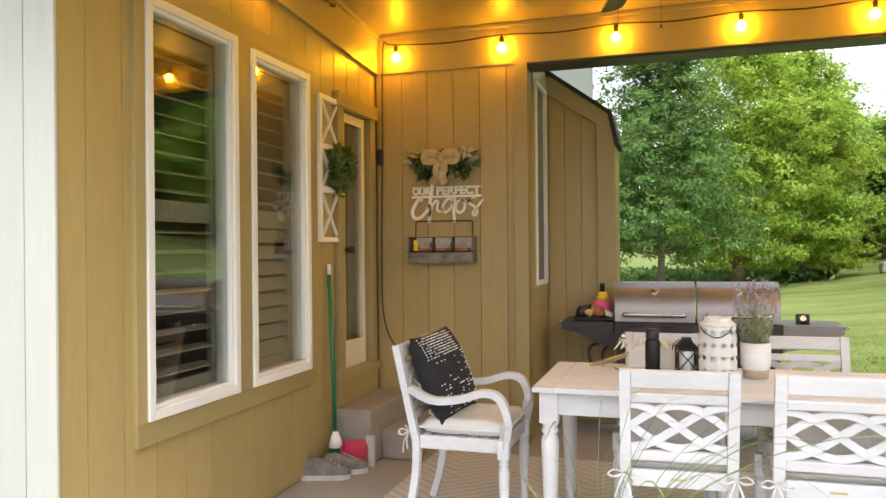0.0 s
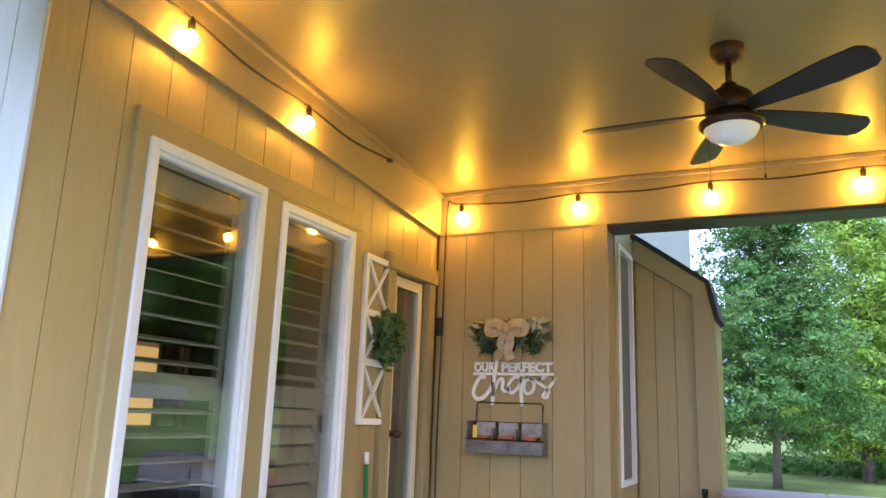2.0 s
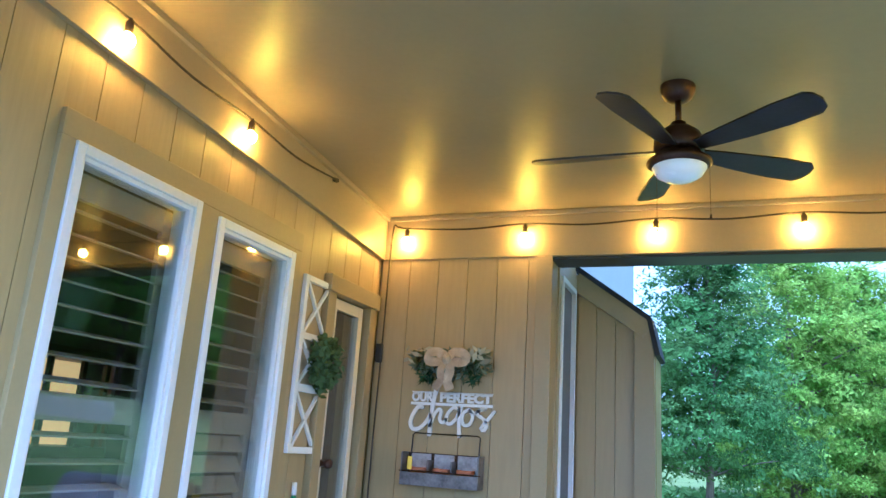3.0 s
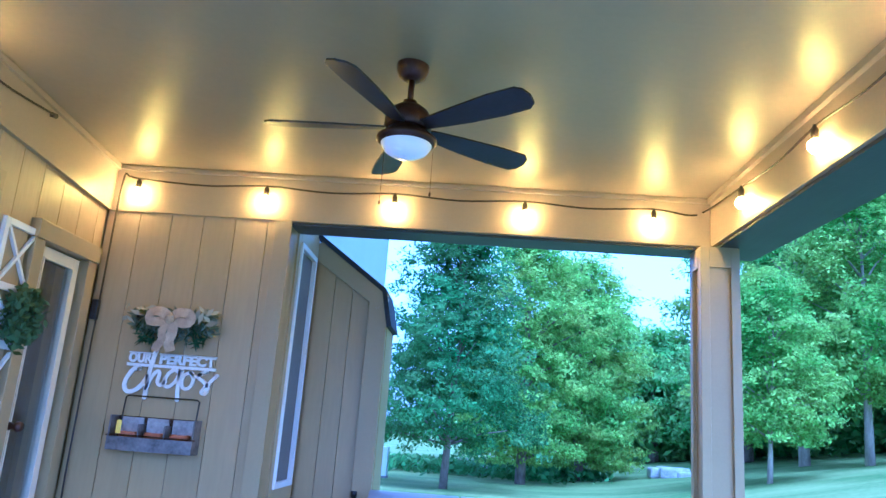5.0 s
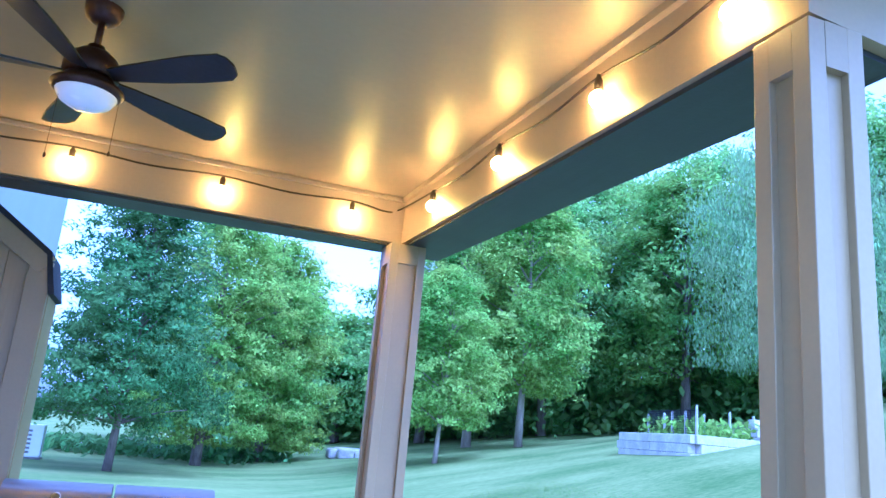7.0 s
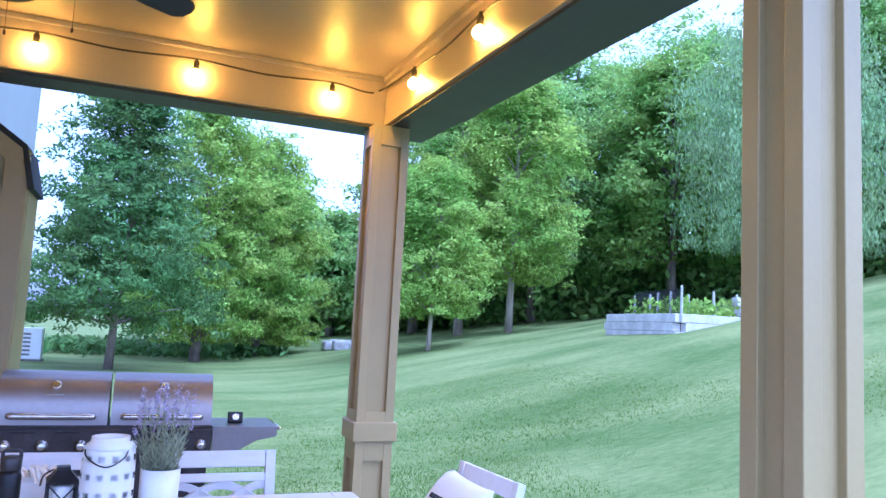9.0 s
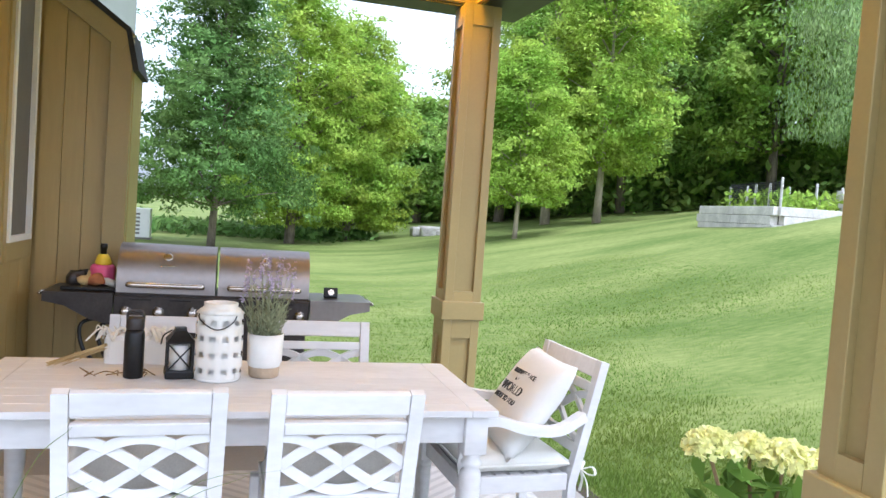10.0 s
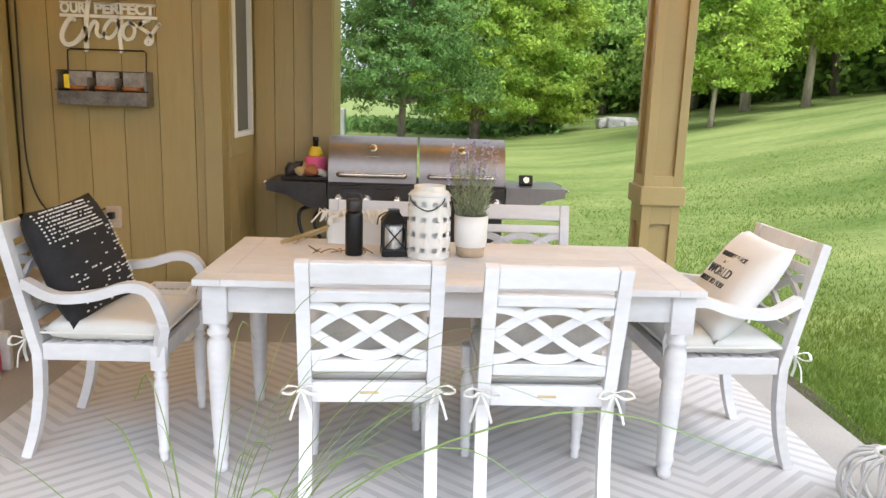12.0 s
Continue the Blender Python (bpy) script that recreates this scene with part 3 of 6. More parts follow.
def column(x0, x1, y0, y1, group):
    c = thing("porch_column", "greige boxed porch column with recessed panels and a collar", "column", ((x0 + x1) / 2, (y0 + y1) / 2, 0), group=group)
    hx, hy = (x1 - x0) / 2, (y1 - y0) / 2
    top = BEAM + lift(x0, y0) - 0.02
    part("core", boxed(-hx + 0.022, hx - 0.022, -hy + 0.022, hy - 0.022, 0, top), TRIM, c)
    w = 0.052
    for sx in (-1, 1):
        for sy in (-1, 1):
            bm = bmesh.new()
            box(bm, sx * hx, sx * (hx - w), sy * hy, sy * (hy - w), 0.0, top, 0.003)
            part("stile", bm, TRIM, c)
    for z0, z1 in ((top - 0.12, top), (0.93, 1.0), (0.72, 0.83)):
        bm = bmesh.new()
        for s in (-1, 1):
            box(bm, -hx + w, hx - w, s * hy, s * (hy - 0.024), z0, z1)
            box(bm, s * hx, s * (hx - 0.024), -hy + w, hy - w, z0, z1)
        part("rail", bm, TRIM, c)
    part("collar", boxed(-hx - 0.02, hx + 0.02, -hy - 0.02, hy + 0.02, 0.83, 0.94, 0.006), TRIM, c)
    part("plinth", boxed(-hx - 0.02, hx + 0.02, -hy - 0.02, hy + 0.02, 0.0, 0.14, 0.006), TRIM, c)
    return c


column(2.34, 2.565, 5.545, 5.765, "porch columns")
column(2.415, 2.588, 2.489, 2.665, "porch columns")


# ---- windows and door ----
def window(name, y0, y1, z0, z1, x, label):
    w = thing(name, label, "window", kind="structure")
    part("window_frame", ring(bmesh.new(), "x", x - 0.09, x + 0.034, y0, y1, z0, z1, 0.04, 0.045), WHITE, w)
    part("sash", ring(bmesh.new(), "x", x - 0.07, x + 0.018, y0 + 0.04, y1 - 0.04, z0 + 0.045, z1 - 0.04, 0.018), WHITE, w)
    pane = part("pane", boxed(x - 0.012, x - 0.006, y0 + 0.058, y1 - 0.058, z0 + 0.063, z1 - 0.058), GLASS, w, "clear window glass")
    pane.visible_shadow = False
    return w


window("window_1", *W1, WX, "tall white-framed fixed window with shutters inside")
window("window_2", *W2, WX, "tall white-framed fixed window with shutters inside")
surround = thing("window_surround", "flat greige trim boards round the paired windows", "trim", kind="structure")
for y0, y1, z0, z1 in ((3.0, 3.065, 0.672, 2.5), (3.76, 3.89, 0.672, 2.5), (4.545, 4.62, 0.672, 2.5), (3.0, 4.62, 0.57, 0.672), (3.0, 4.62, 2.5, 2.6), (3.89, 4.545, 2.476, 2.5)):
    part("board", boxed(WX - 0.02, WX + 0.022, y0, y1, z0, z1, 0.003), TRIM, surround)


def shutter(y0, y1, z0, z1, tilt_hi, tilt_lo):
    s = thing("window_shutter", "louvered plantation shutter inside the window", "shutter", (WX - 0.1, (y0 + y1) / 2, z0), group="plantation shutters")
    h, hw = z1 - z0, (y1 - y0) / 2
    mid = h * 0.51
    for sy in (-1, 1):
        part("stile", boxed(-0.014, 0.014, sy * hw, sy * (hw - 0.05), 0, h, 0.003), SHUTTER, s)
    for a, b in ((0, 0.09), (mid - 0.05, mid + 0.05), (h - 0.1, h)):
        part("rail", boxed(-0.014, 0.014, -hw + 0.05, hw - 0.05, a, b, 0.003), SHUTTER, s)
    louver = as_mesh("louver", boxed(-0.043, 0.043, -hw + 0.052, hw - 0.052, -0.004, 0.004, 0.003), SHUTTER)
    for lo, hi, tilt in ((0.09, mid - 0.05, tilt_lo), (mid + 0.05, h - 0.1, tilt_hi)):
        n = max(1, round((hi - lo) / 0.092))
        for i in range(n):
            ob = new("louver", louver)
            ob.parent = s
            ob.matrix_basis = pose(0, 0, lo + (i + 0.5) * (hi - lo) / n, 0, tilt, 0)


shutter(3.1, 3.725, 0.7, 2.44, 14, 8)
shutter(3.925, 4.51, 0.7, 2.42, 16, 58)
# added frame with a glowing back, for the amber glow in the first window
lamp = thing("lit_cabinet", "made-up dark frame round an amber glow inside the room", "cabinet", (-3.05, 5.05, 0.4))
part("body", boxed(-0.3, 0.0, -0.3, 0.3, 0.0, 0.98, 0.01), BRONZE, lamp)
part("top", boxed(-0.3, 0.0, -0.3, 0.3, 1.53, 1.6, 0.01), BRONZE, lamp)
part("lit_back", boxed(-0.3, -0.28, -0.24, 0.24, 0.98, 1.53), glow_material("amber_glow", (1.0, 0.5, 0.1), 1.1), lamp, "added amber glowing panel")
for y in (-0.27, 0.0, 0.2, 0.27):
    part("muntin", boxed(-0.03, 0.0, y - 0.016, y + 0.016, 0.98, 1.53), BRONZE, lamp)
part("shelf", boxed(-0.27, -0.02, -0.24, 0.24, 1.2, 1.22), BRONZE, lamp)


def door():
    d = thing("door_1", "cream full-glass house door with greige casing, closed", "door", kind="structure")
    y0, y1, z0, z1 = DOOR
    part("slab", ring(bmesh.new(), "x", WX - 0.06, WX - 0.015, y0 + 0.02, y1 - 0.02, z0 + 0.03, z1 - 0.01, 0.06, 0.18), CREAM, d)
    part("glazing_bead", ring(bmesh.new(), "x", WX - 0.02, WX - 0.008, y0 + 0.076, y1 - 0.076, z0 + 0.206, z1 - 0.066, 0.012), CREAM, d)
    pane = part("pane", boxed(WX - 0.04, WX - 0.034, y0 + 0.076, y1 - 0.076, z0 + 0.2, z1 - 0.066), GLASS, d, "clear door glass")
    pane.visible_shadow = False
    for a, b, lo, hi in ((y0 - 0.09, y0, z0 - 0.05, z1), (y1, y1 + 0.09, z0 - 0.05, z1)):
        part("casing", boxed(WX - 0.02, WX + 0.03, a, b, lo, hi, 0.003), TRIM, d)
    part("head_casing", boxed(WX - 0.02, WX + 0.045, y0 - 0.1, y1 + 0.1, z1, z1 + 0.1, 0.004), TRIM, d)
    part("sill", boxed(WX - 0.1, WX + 0.05, y0 - 0.1, y1 + 0.1, z0 - 0.03, z0 + 0.03, 0.004), TRIM, d)
    part("kick_board", boxed(WX - 0.02, WX + 0.035, y0 - 0.1, y1 + 0.1, 0.357, z0 - 0.03, 0.004), TRIM, d)
    part("door_handle", lathe(bmesh.new(), [(0.018, 0), (0.022, 0.02), (0.012, 0.05), (0.028, 0.06), (0.022, 0.085)], 14, pose(WX - 0.015, y0 + 0.05, 1.4, 0, 90, 0)), BRONZE, d, "dark metal knob", True)


door()
bwin = thing("window_3", "narrow white-framed window in the return wall", "window", kind="structure")
part("window_frame", ring(bmesh.new(), "x", -0.2, -0.085, *BW, 0.035), WHITE, bwin)
p3 = part("pane", boxed(-0.17, -0.165, BW[0] + 0.035, BW[1] - 0.035, BW[2] + 0.035, BW[3] - 0.035), GLASS, bwin, "clear window glass")
p3.visible_shadow = False
part("insect_screen", boxed(-0.118, -0.114, BW[0] + 0.035, BW[1] - 0.035, BW[2] + 0.035, BW[3] - 0.035), material("grey_screen_mesh", (0.16, 0.145, 0.12), 0.95, scale=4, vary=0.1, bump=0.2, fine=400), bwin, "fine grey insect screen")
part("blind", boxed(-0.235, -0.23, BW[0], BW[1], BW[2], BW[3]), DARKROOM, bwin, "drawn blind coloured dark for the gloom inside")
for a, b, lo, hi in ((5.86, 5.93, 1.01, 2.76), (6.4, 6.46, 1.01, 2.76), (5.93, 6.4, 1.01, 1.12), (5.93, 6.4, 2.66, 2.76)):
    part("casing", boxed(-0.13, -0.098, a, b, lo, hi, 0.003), TRIM, bwin)

# ---- steps to the door ----
steps = thing("door_steps", "worn concrete steps in the corner below the door", "steps", kind="structure")
part("step", boxed(WX + 0.002, -1.0, 4.88, 5.64, 0.0, 0.355, 0.012), STEPMAT, steps)
part("step", boxed(-1.0, -0.76, 5.06, 5.64, 0.0, 0.19, 0.012), STEPMAT, steps)


# ---- dining set ----
def turned(bm, x, y, z0, z1, r, m=None):
    """A turned leg with rings, on a square block at its top."""
    h = z1 - z0
    prof = [(0.55, 0), (0.62, 0.03), (0.5, 0.05), (0.62, 0.075), (0.72, 0.1), (0.72, 0.115), (0.62, 0.13), (0.78, 0.3), (0.98, 0.66), (0.9, 0.7), (0.66, 0.72), (0.92, 0.74), (0.92, 0.755), (0.7, 0.77), (1.0, 0.8)]
    lathe(bm, [(r * a, z0 + h * b) for a, b in prof], 16, (m or Matrix()) @ Matrix.Translation((x, y, 0)))
    box(bm, x - r, x + r, y - r, y + r, z0 + h * 0.8, z1, 0.003, m)
    return bm


def table():
    x0, x1, y0, y1 = 0.262, 2.08, 3.81, 4.618
    t = thing("dining_table", "whitewashed wooden dining table with turned legs", "table", ((x0 + x1) / 2, (y0 + y1) / 2, 0.008))
    hx, hy = (x1 - x0) / 2, (y1 - y0) / 2
    n = 6
    for i in range(n):
        a = -hy + 0.1 + i * (2 * hy - 0.2) / n
        part("top_board", boxed(-hx + 0.1, hx - 0.1, a, a + (2 * hy - 0.2) / n - 0.0012, 0.727, 0.752, 0.0015), WASH, t)
    for s in (-1, 1):
        part("end_board", boxed(s * hx, s * (hx - 0.099), -hy, hy, 0.727, 0.752, 0.003), WASH, t)
        part("edge_board", boxed(-hx + 0.1, hx - 0.1, s * hy, s * (hy - 0.099), 0.727, 0.752, 0.003), WASH, t)
    for s in (-1, 1):
        part("apron", boxed(-hx + 0.1, hx - 0.1, s * (hy - 0.05), s * (hy - 0.075), 0.62, 0.726, 0.003), WASH, t)
        part("apron", boxed(s * (hx - 0.05), s * (hx - 0.075), -hy + 0.1, hy - 0.1, 0.62, 0.726, 0.003), WASH, t)
        for q in (-1, 1):
            part("leg", turned(bmesh.new(), s * (hx - 0.07), q * (hy - 0.07), 0, 0.726, 0.043), WASH, t, "", True)
    return t


table()


def lattice_back(bm, hw, z0, z1, ypos):
    """Crossing curved splats between the two stiles."""
    h = z1 - z0
    waves = (lambda u: 0.5 + 0.5 * math.sin(u * math.pi / 2), lambda u: 0.5 - 0.5 * math.sin(u * math.pi / 2),
             lambda u: 0.5 + 0.5 * math.cos(u * math.pi / 2), lambda u: 0.5 - 0.5 * math.cos(u * math.pi / 2))
    for k, wave in enumerate(waves):
        pts = []
        for i in range(17):
            u = -1 + i / 8
            z = z0 + 0.012 + wave(u) * (h - 0.024)
            pts.append((u * hw, ypos(z) + 0.002 * (k % 2), z))
        sweep(bm, pts, 0.031, 0.015, (0, -1, 0.2))
    return bm


def bow(bm, at, s=1):
    """A small tied ribbon."""
    x, y, z = at
    for k in (-1, 1):
        tube(bm, spline([(x, y, z), (x + k * 0.035, y - 0.03 * s, z + 0.02), (x + k * 0.06, y - 0.03 * s, z), (x + k * 0.03, y - 0.02 * s, z - 0.012), (x, y, z)], 3), 0.007, 5, 0.4)
        tube(bm, spline([(x, y, z), (x + k * 0.02, y - 0.02 * s, z - 0.05), (x + k * 0.035, y - 0.02 * s, z - 0.1)], 3), 0.006, 5, 0.4)
    return bm


def chair(arms):
    """A chair facing +y; its seat's middle stands over the origin."""
    kind = "armchair" if arms else "dining_chair"
    c = thing(kind, "whitewashed wooden armchair with lattice back and ivory seat cushion" if arms else "whitewashed wooden dining chair with lattice back and ivory seat cushion", "chair", group="chairs round the table")
    hw, top = (0.252 if arms else 0.226), 0.905

    def back(z):
        return -0.235 - max(0, z - 0.42) * 0.22 - max(0, 0.36 - z) ** 2 * 0.55
    for s in (-1, 1):
        part("back_post", sweep(bmesh.new(), [(s * (hw - 0.02), back(z), z) for z in (0, 0.08, 0.16, 0.26, 0.36, 0.42, 0.6, top)], 0.042, 0.036, (0, 1, 0)), WASH, c)
        part("front_leg", turned(bmesh.new(), s * (hw - 0.005), 0.215, 0, 0.465, 0.028), WASH, c, "", True)
        part("side_rail", boxed(s * (hw - 0.006), s * (hw - 0.03), -0.215, 0.185, 0.395, 0.46, 0.003), WASH, c)
    inner = hw - 0.042
    for name, z0, z1, dy in (("top_rail", 0.835, top, 0), ("upper_rail", 0.775, 0.812, 0), ("lower_rail", 0.53, 0.572, 0)):
        zc = (z0 + z1) / 2
        part(name, boxed(-inner, inner, -0.014, 0.014, -(z1 - z0) / 2, (z1 - z0) / 2, 0.004, pose(0, back(zc), zc, 12.4, 0, 0)), WASH, c)
    part("lattice_splat", lattice_back(bmesh.new(), inner, 0.572, 0.775, back), WASH, c)
    part("back_rail", boxed(-inner, inner, -0.262, -0.237, 0.42, 0.488, 0.003), WASH, c)
    part("front_rail", boxed(-hw + 0.03, hw - 0.03, 0.2, 0.225, 0.395, 0.46, 0.003), WASH, c)
    for i in range(7):
        y = -0.21 + i * 0.06
        part("seat_slat", boxed(-hw + 0.03, hw - 0.03, y, y + 0.045, 0.44, 0.458, 0.002), WASH, c)
    part("seat_welt", tube(bmesh.new(), [(sx * (hw - 0.006), sy * 0.222 + 0.005, 0.502) for sx, sy in ((-1, -1), (1, -1), (1, 1), (-1, 1), (-1, -1))], 0.005, 6), LINEN, c)
    part("seat_cushion", cushion(bmesh.new(), 2 * hw - 0.005, 0.45, 0.085, pose(0, 0.005, 0.502), 16, 0.2), LINEN, c, "ivory linen seat cushion", True)
    for s in (-1, 1):
        part("tie", bow(bmesh.new(), (s * (hw - 0.01), -0.275, 0.475)), LINEN, c, "ivory ribbon tie")
    if not arms:
        part("maker_plate", boxed(-0.03, 0.03, -0.265, -0.262, 0.45, 0.458), STRAW, c, "small brass plate")
    if arms:
        for s in (-1, 1):
            x = s * (hw + 0.02)
            path = spline([(s * (hw - 0.01), -0.265, 0.69), (x, -0.14, 0.645), (x, 0.0, 0.655), (x, 0.12, 0.69), (x, 0.2, 0.67), (x, 0.238, 0.585), (x - s * 0.01, 0.228, 0.5), (x - s * 0.02, 0.215, 0.43)], 5)
            part("arm", sweep(bmesh.new(), path, 0.045, 0.036, (0, 0.35, 1)), WASH, c)
    return c


Z0 = 0.008
side = chair(False)
side.matrix_basis = pose(0.888, 3.815, Z0, 0, 0, 3)
copy_thing(side, pose(1.476, 3.81, Z0, 0, 0, 0.5))
copy_thing(side, pose(1.535, 4.465, Z0, 0, 0, 180))
copy_thing(side, pose(0.84, 4.47, Z0, 0, 0, 179))
armed = chair(True)
armed.matrix_basis = pose(-0.118, 4.19, Z0, 0, 0, -90)
copy_thing(armed, pose(2.212, 4.185, Z0, 0, 0, 93))


# ---- pillows ----
def frame_of(u, v, at):
    u, v = Vector(u).normalized(), Vector(v).normalized()
    n = u.cross(v)
    return Matrix(((u.x, v.x, n.x, at[0]), (u.y, v.y, n.y, at[1]), (u.z, v.z, n.z, at[2]), (0, 0, 0, 1)))


def puff(u, v, half, h):
    return h / 2 * (max(0, 1 - abs(u / half) ** 3.2) * max(0, 1 - abs(v / half) ** 3.2)) ** 0.5


dark = thing("throw_pillow", "black woven throw pillow with white dashes on the armchair", "pillow", (-0.28, 4.19, 0.553))
lean = frame_of((0.12, 1, 0.05), (-0.385, 0.03, 0.92), (0, 0, 0.19))
part("cover", cushion(bmesh.new(), 0.46, 0.46, 0.17, lean, 18, 0.5), BLACKCLOTH, dark, "", True)
rng = random.Random(4)
bm = bmesh.new()
for row in range(30):
    v = -0.205 + row * 0.0142
    dense = 0.92 if row > 20 and row % 10 else 0.06 if 12 < row <= 20 else 0.38 if row % 2 else 0.05
    for k in range(25):
        u = -0.205 + k * 0.017 + rng.uniform(-0.003, 0.003)
        if rng.random() < (dense if u < 0.1 else max(0.12, 0.5 - dense)):
            e = puff(u, v, 0.23, 0.17)
            s = rng.uniform(0.6, 1.1)
            box(bm, u - 0.0065 * s, u + 0.0065 * s, v - 0.0028, v + 0.0028, e + 0.0005, e + 0.003, 0, lean)
tagged(part("dashes", bm, PILLOW, dark), "white woven dashes", kind="stuff")
pale = thing("throw_pillow", "white cotton throw pillow with dark lettering on the armchair", "pillow", (2.325, 4.18, 0.56))
lean2 = frame_of((-0.06, -1, 0.01), (0.6, 0.05, 0.8), (0, 0, 0.145))
part("cover", cushion(bmesh.new(), 0.48, 0.46, 0.15, lean2, 18, 0.5), PILLOW, pale, "", True)
for text, size, dx, dy in (("FAVORITE PLACE", 0.03, 0.02, 0.085), ("in the", 0.022, 0, 0.05), ("WORLD", 0.058, 0, 0.005), ("NEXT TO YOU", 0.033, 0, -0.045)):
    lettering(text, size, INK, pale, lean2 @ pose(dx, dy, puff(dx, dy, 0.235, 0.15) - 0.001), "lettering", 0.003)


TICKING = material("grey_ticking_cloth", (0.52, 0.5, 0.46), 0.9, scale=12, vary=0.12, bump=0.3, fine=200, sheen=0.2)
for x, y in ((0.888, 3.815), (1.476, 3.81)):
    roll = thing("lumbar_pillow", "grey ticking lumbar pillow on the dining chair", "pillow", (x, y - 0.165, 0.553), group="lumbar pillows")
    part("cover", cushion(bmesh.new(), 0.41, 0.25, 0.09, frame_of((1, 0, 0), (0, -0.2, 0.97), (0, 0, 0.118)), 14, 0.3), TICKING, roll, "", True)


# ---- things on the table ----
TOP = 0.7605
bottle = thing("water_bottle", "matt black insulated water bottle on the table", "bottle", (0.783, 4.285, TOP))
part("body", lathe(bmesh.new(), [(0.033, 0), (0.036, 0.004), (0.036, 0.165), (0.031, 0.182)], 24), BLACKMETAL, bottle, "", True)
part("lid", lathe(bmesh.new(), [(0.031, 0.183), (0.033, 0.188), (0.033, 0.222), (0.028, 0.23)], 24), GRILLBLACK, bottle, "", True)
part("lid_loop", tube(bmesh.new(), spline([(-0.028, 0, 0.215), (-0.025, 0, 0.245), (0, 0, 0.25), (0.025, 0, 0.245), (0.028, 0, 0.215)], 5), 0.006, 8), GRILLBLACK, bottle, "", True)

small = thing("candle_lantern", "small black metal candle lantern on the table", "lantern", (0.944, 4.305, TOP), 8)
part("base", boxed(-0.052, 0.052, -0.052, 0.052, 0, 0.03, 0.004), BLACKMETAL, small)
for sx in (-1, 1):
    for sy in (-1, 1):
        part("post", boxed(sx * 0.045 - 0.004, sx * 0.045 + 0.004, sy * 0.045 - 0.004, sy * 0.045 + 0.004, 0.03, 0.135), BLACKMETAL, small)
for k in range(4):
    bm = bmesh.new()
    for s in (-1, 1):
        tube(bm, [(-0.044 * s, -0.045, 0.032), (0.044 * s, -0.045, 0.133)], 0.003, 6)
    br = part("cross_brace", bm, BLACKMETAL, small)
    br.matrix_basis = pose(0, 0, 0, 0, 0, 90 * k)
part("roof", lathe(bmesh.new(), [(0.07, 0.135), (0.072, 0.142), (0.045, 0.165), (0.03, 0.18), (0.03, 0.19)], 4, pose(0, 0, 0, 0, 0, 45)), BLACKMETAL, small)
part("handle", tube(bmesh.new(), spline([(-0.03, 0, 0.18), (-0.06, 0, 0.16), (-0.07, -0.02, 0.13)], 5), 0.003, 6), BLACKMETAL, small)
part("candle", lathe(bmesh.new(), [(0.036, 0.03), (0.036, 0.122), (0.028, 0.126)], 16), PILLOW, small, "ivory candle", True)


def pierced():
    t = thing("pierced_lantern", "white ceramic lantern pierced with rows of squares", "lantern", (1.088, 4.275, TOP))
    r, segs, rows = 0.089, 48, 12
    zs = [0.012 + i * 0.0205 for i in range(rows + 1)]
    bm = bmesh.new()

    def rad(z):
        return r * (1 - 0.05 * (abs(z - 0.12) / 0.13) ** 4)
    for inner in (0, 1):
        off = -0.007 * inner
        grid = [[bm.verts.new(((rad(z) + off) * math.cos(2 * math.pi * i / segs), (rad(z) + off) * math.sin(2 * math.pi * i / segs), z)) for i in range(segs)] for z in zs]
        for j in range(rows):
            for i in range(segs):
                if not (j % 3 == 1 and i % 4 in (1, 2)):
                    bm.faces.new((grid[j][i], grid[j][(i + 1) % segs], grid[j + 1][(i + 1) % segs], grid[j + 1][i]))
    part("body", bm, CERAMIC, t, "", True)
    # Added inner cylinder, so the square holes look lit from inside.
    part("liner", lathe(bmesh.new(), [(0.07, 0.014), (0.07, 0.25)], 32, caps=False), CERAMIC, t, "added pale cylinder that brightens the holes", True)
    part("rim", lathe(bmesh.new(), [(0.084, 0.256), (0.089, 0.258), (0.072, 0.276), (0.064, 0.282), (0.064, 0.296), (0.056, 0.296), (0.056, 0.27)], 36, caps=False), CERAMIC, t, "", True)
    part("foot", lathe(bmesh.new(), [(0.08, 0), (0.086, 0.004), (0.0855, 0.013)], 36), CERAMIC, t, "", True)
    part("wire_handle", tube(bmesh.new(), spline([(-0.066, 0, 0.285), (-0.075, -0.055, 0.24), (-0.01, -0.096, 0.205), (0.05, -0.085, 0.235), (0.066, 0, 0.285)], 6), 0.0025, 6), BLACKMETAL, t)


pierced()
herb = thing("lavender_pot", "white pot with a bare clay foot holding lavender", "potted plant", (1.264, 4.33, TOP))
part("pot", lathe(bmesh.new(), [(0.061, 0.042), (0.068, 0.06), (0.071, 0.172), (0.065, 0.172), (0.062, 0.15)], 32, caps=False), CERAMIC, herb, "", True)
part("foot", lathe(bmesh.new(), [(0.054, 0), (0.058, 0.003), (0.061, 0.0418)], 32), STONEWARE, herb, "unglazed tan foot", True)
part("earth", lathe(bmesh.new(), [(0.06, 0.14), (0.062, 0.152)], 24), SOIL, herb)
npr = np.random.RandomState(7)


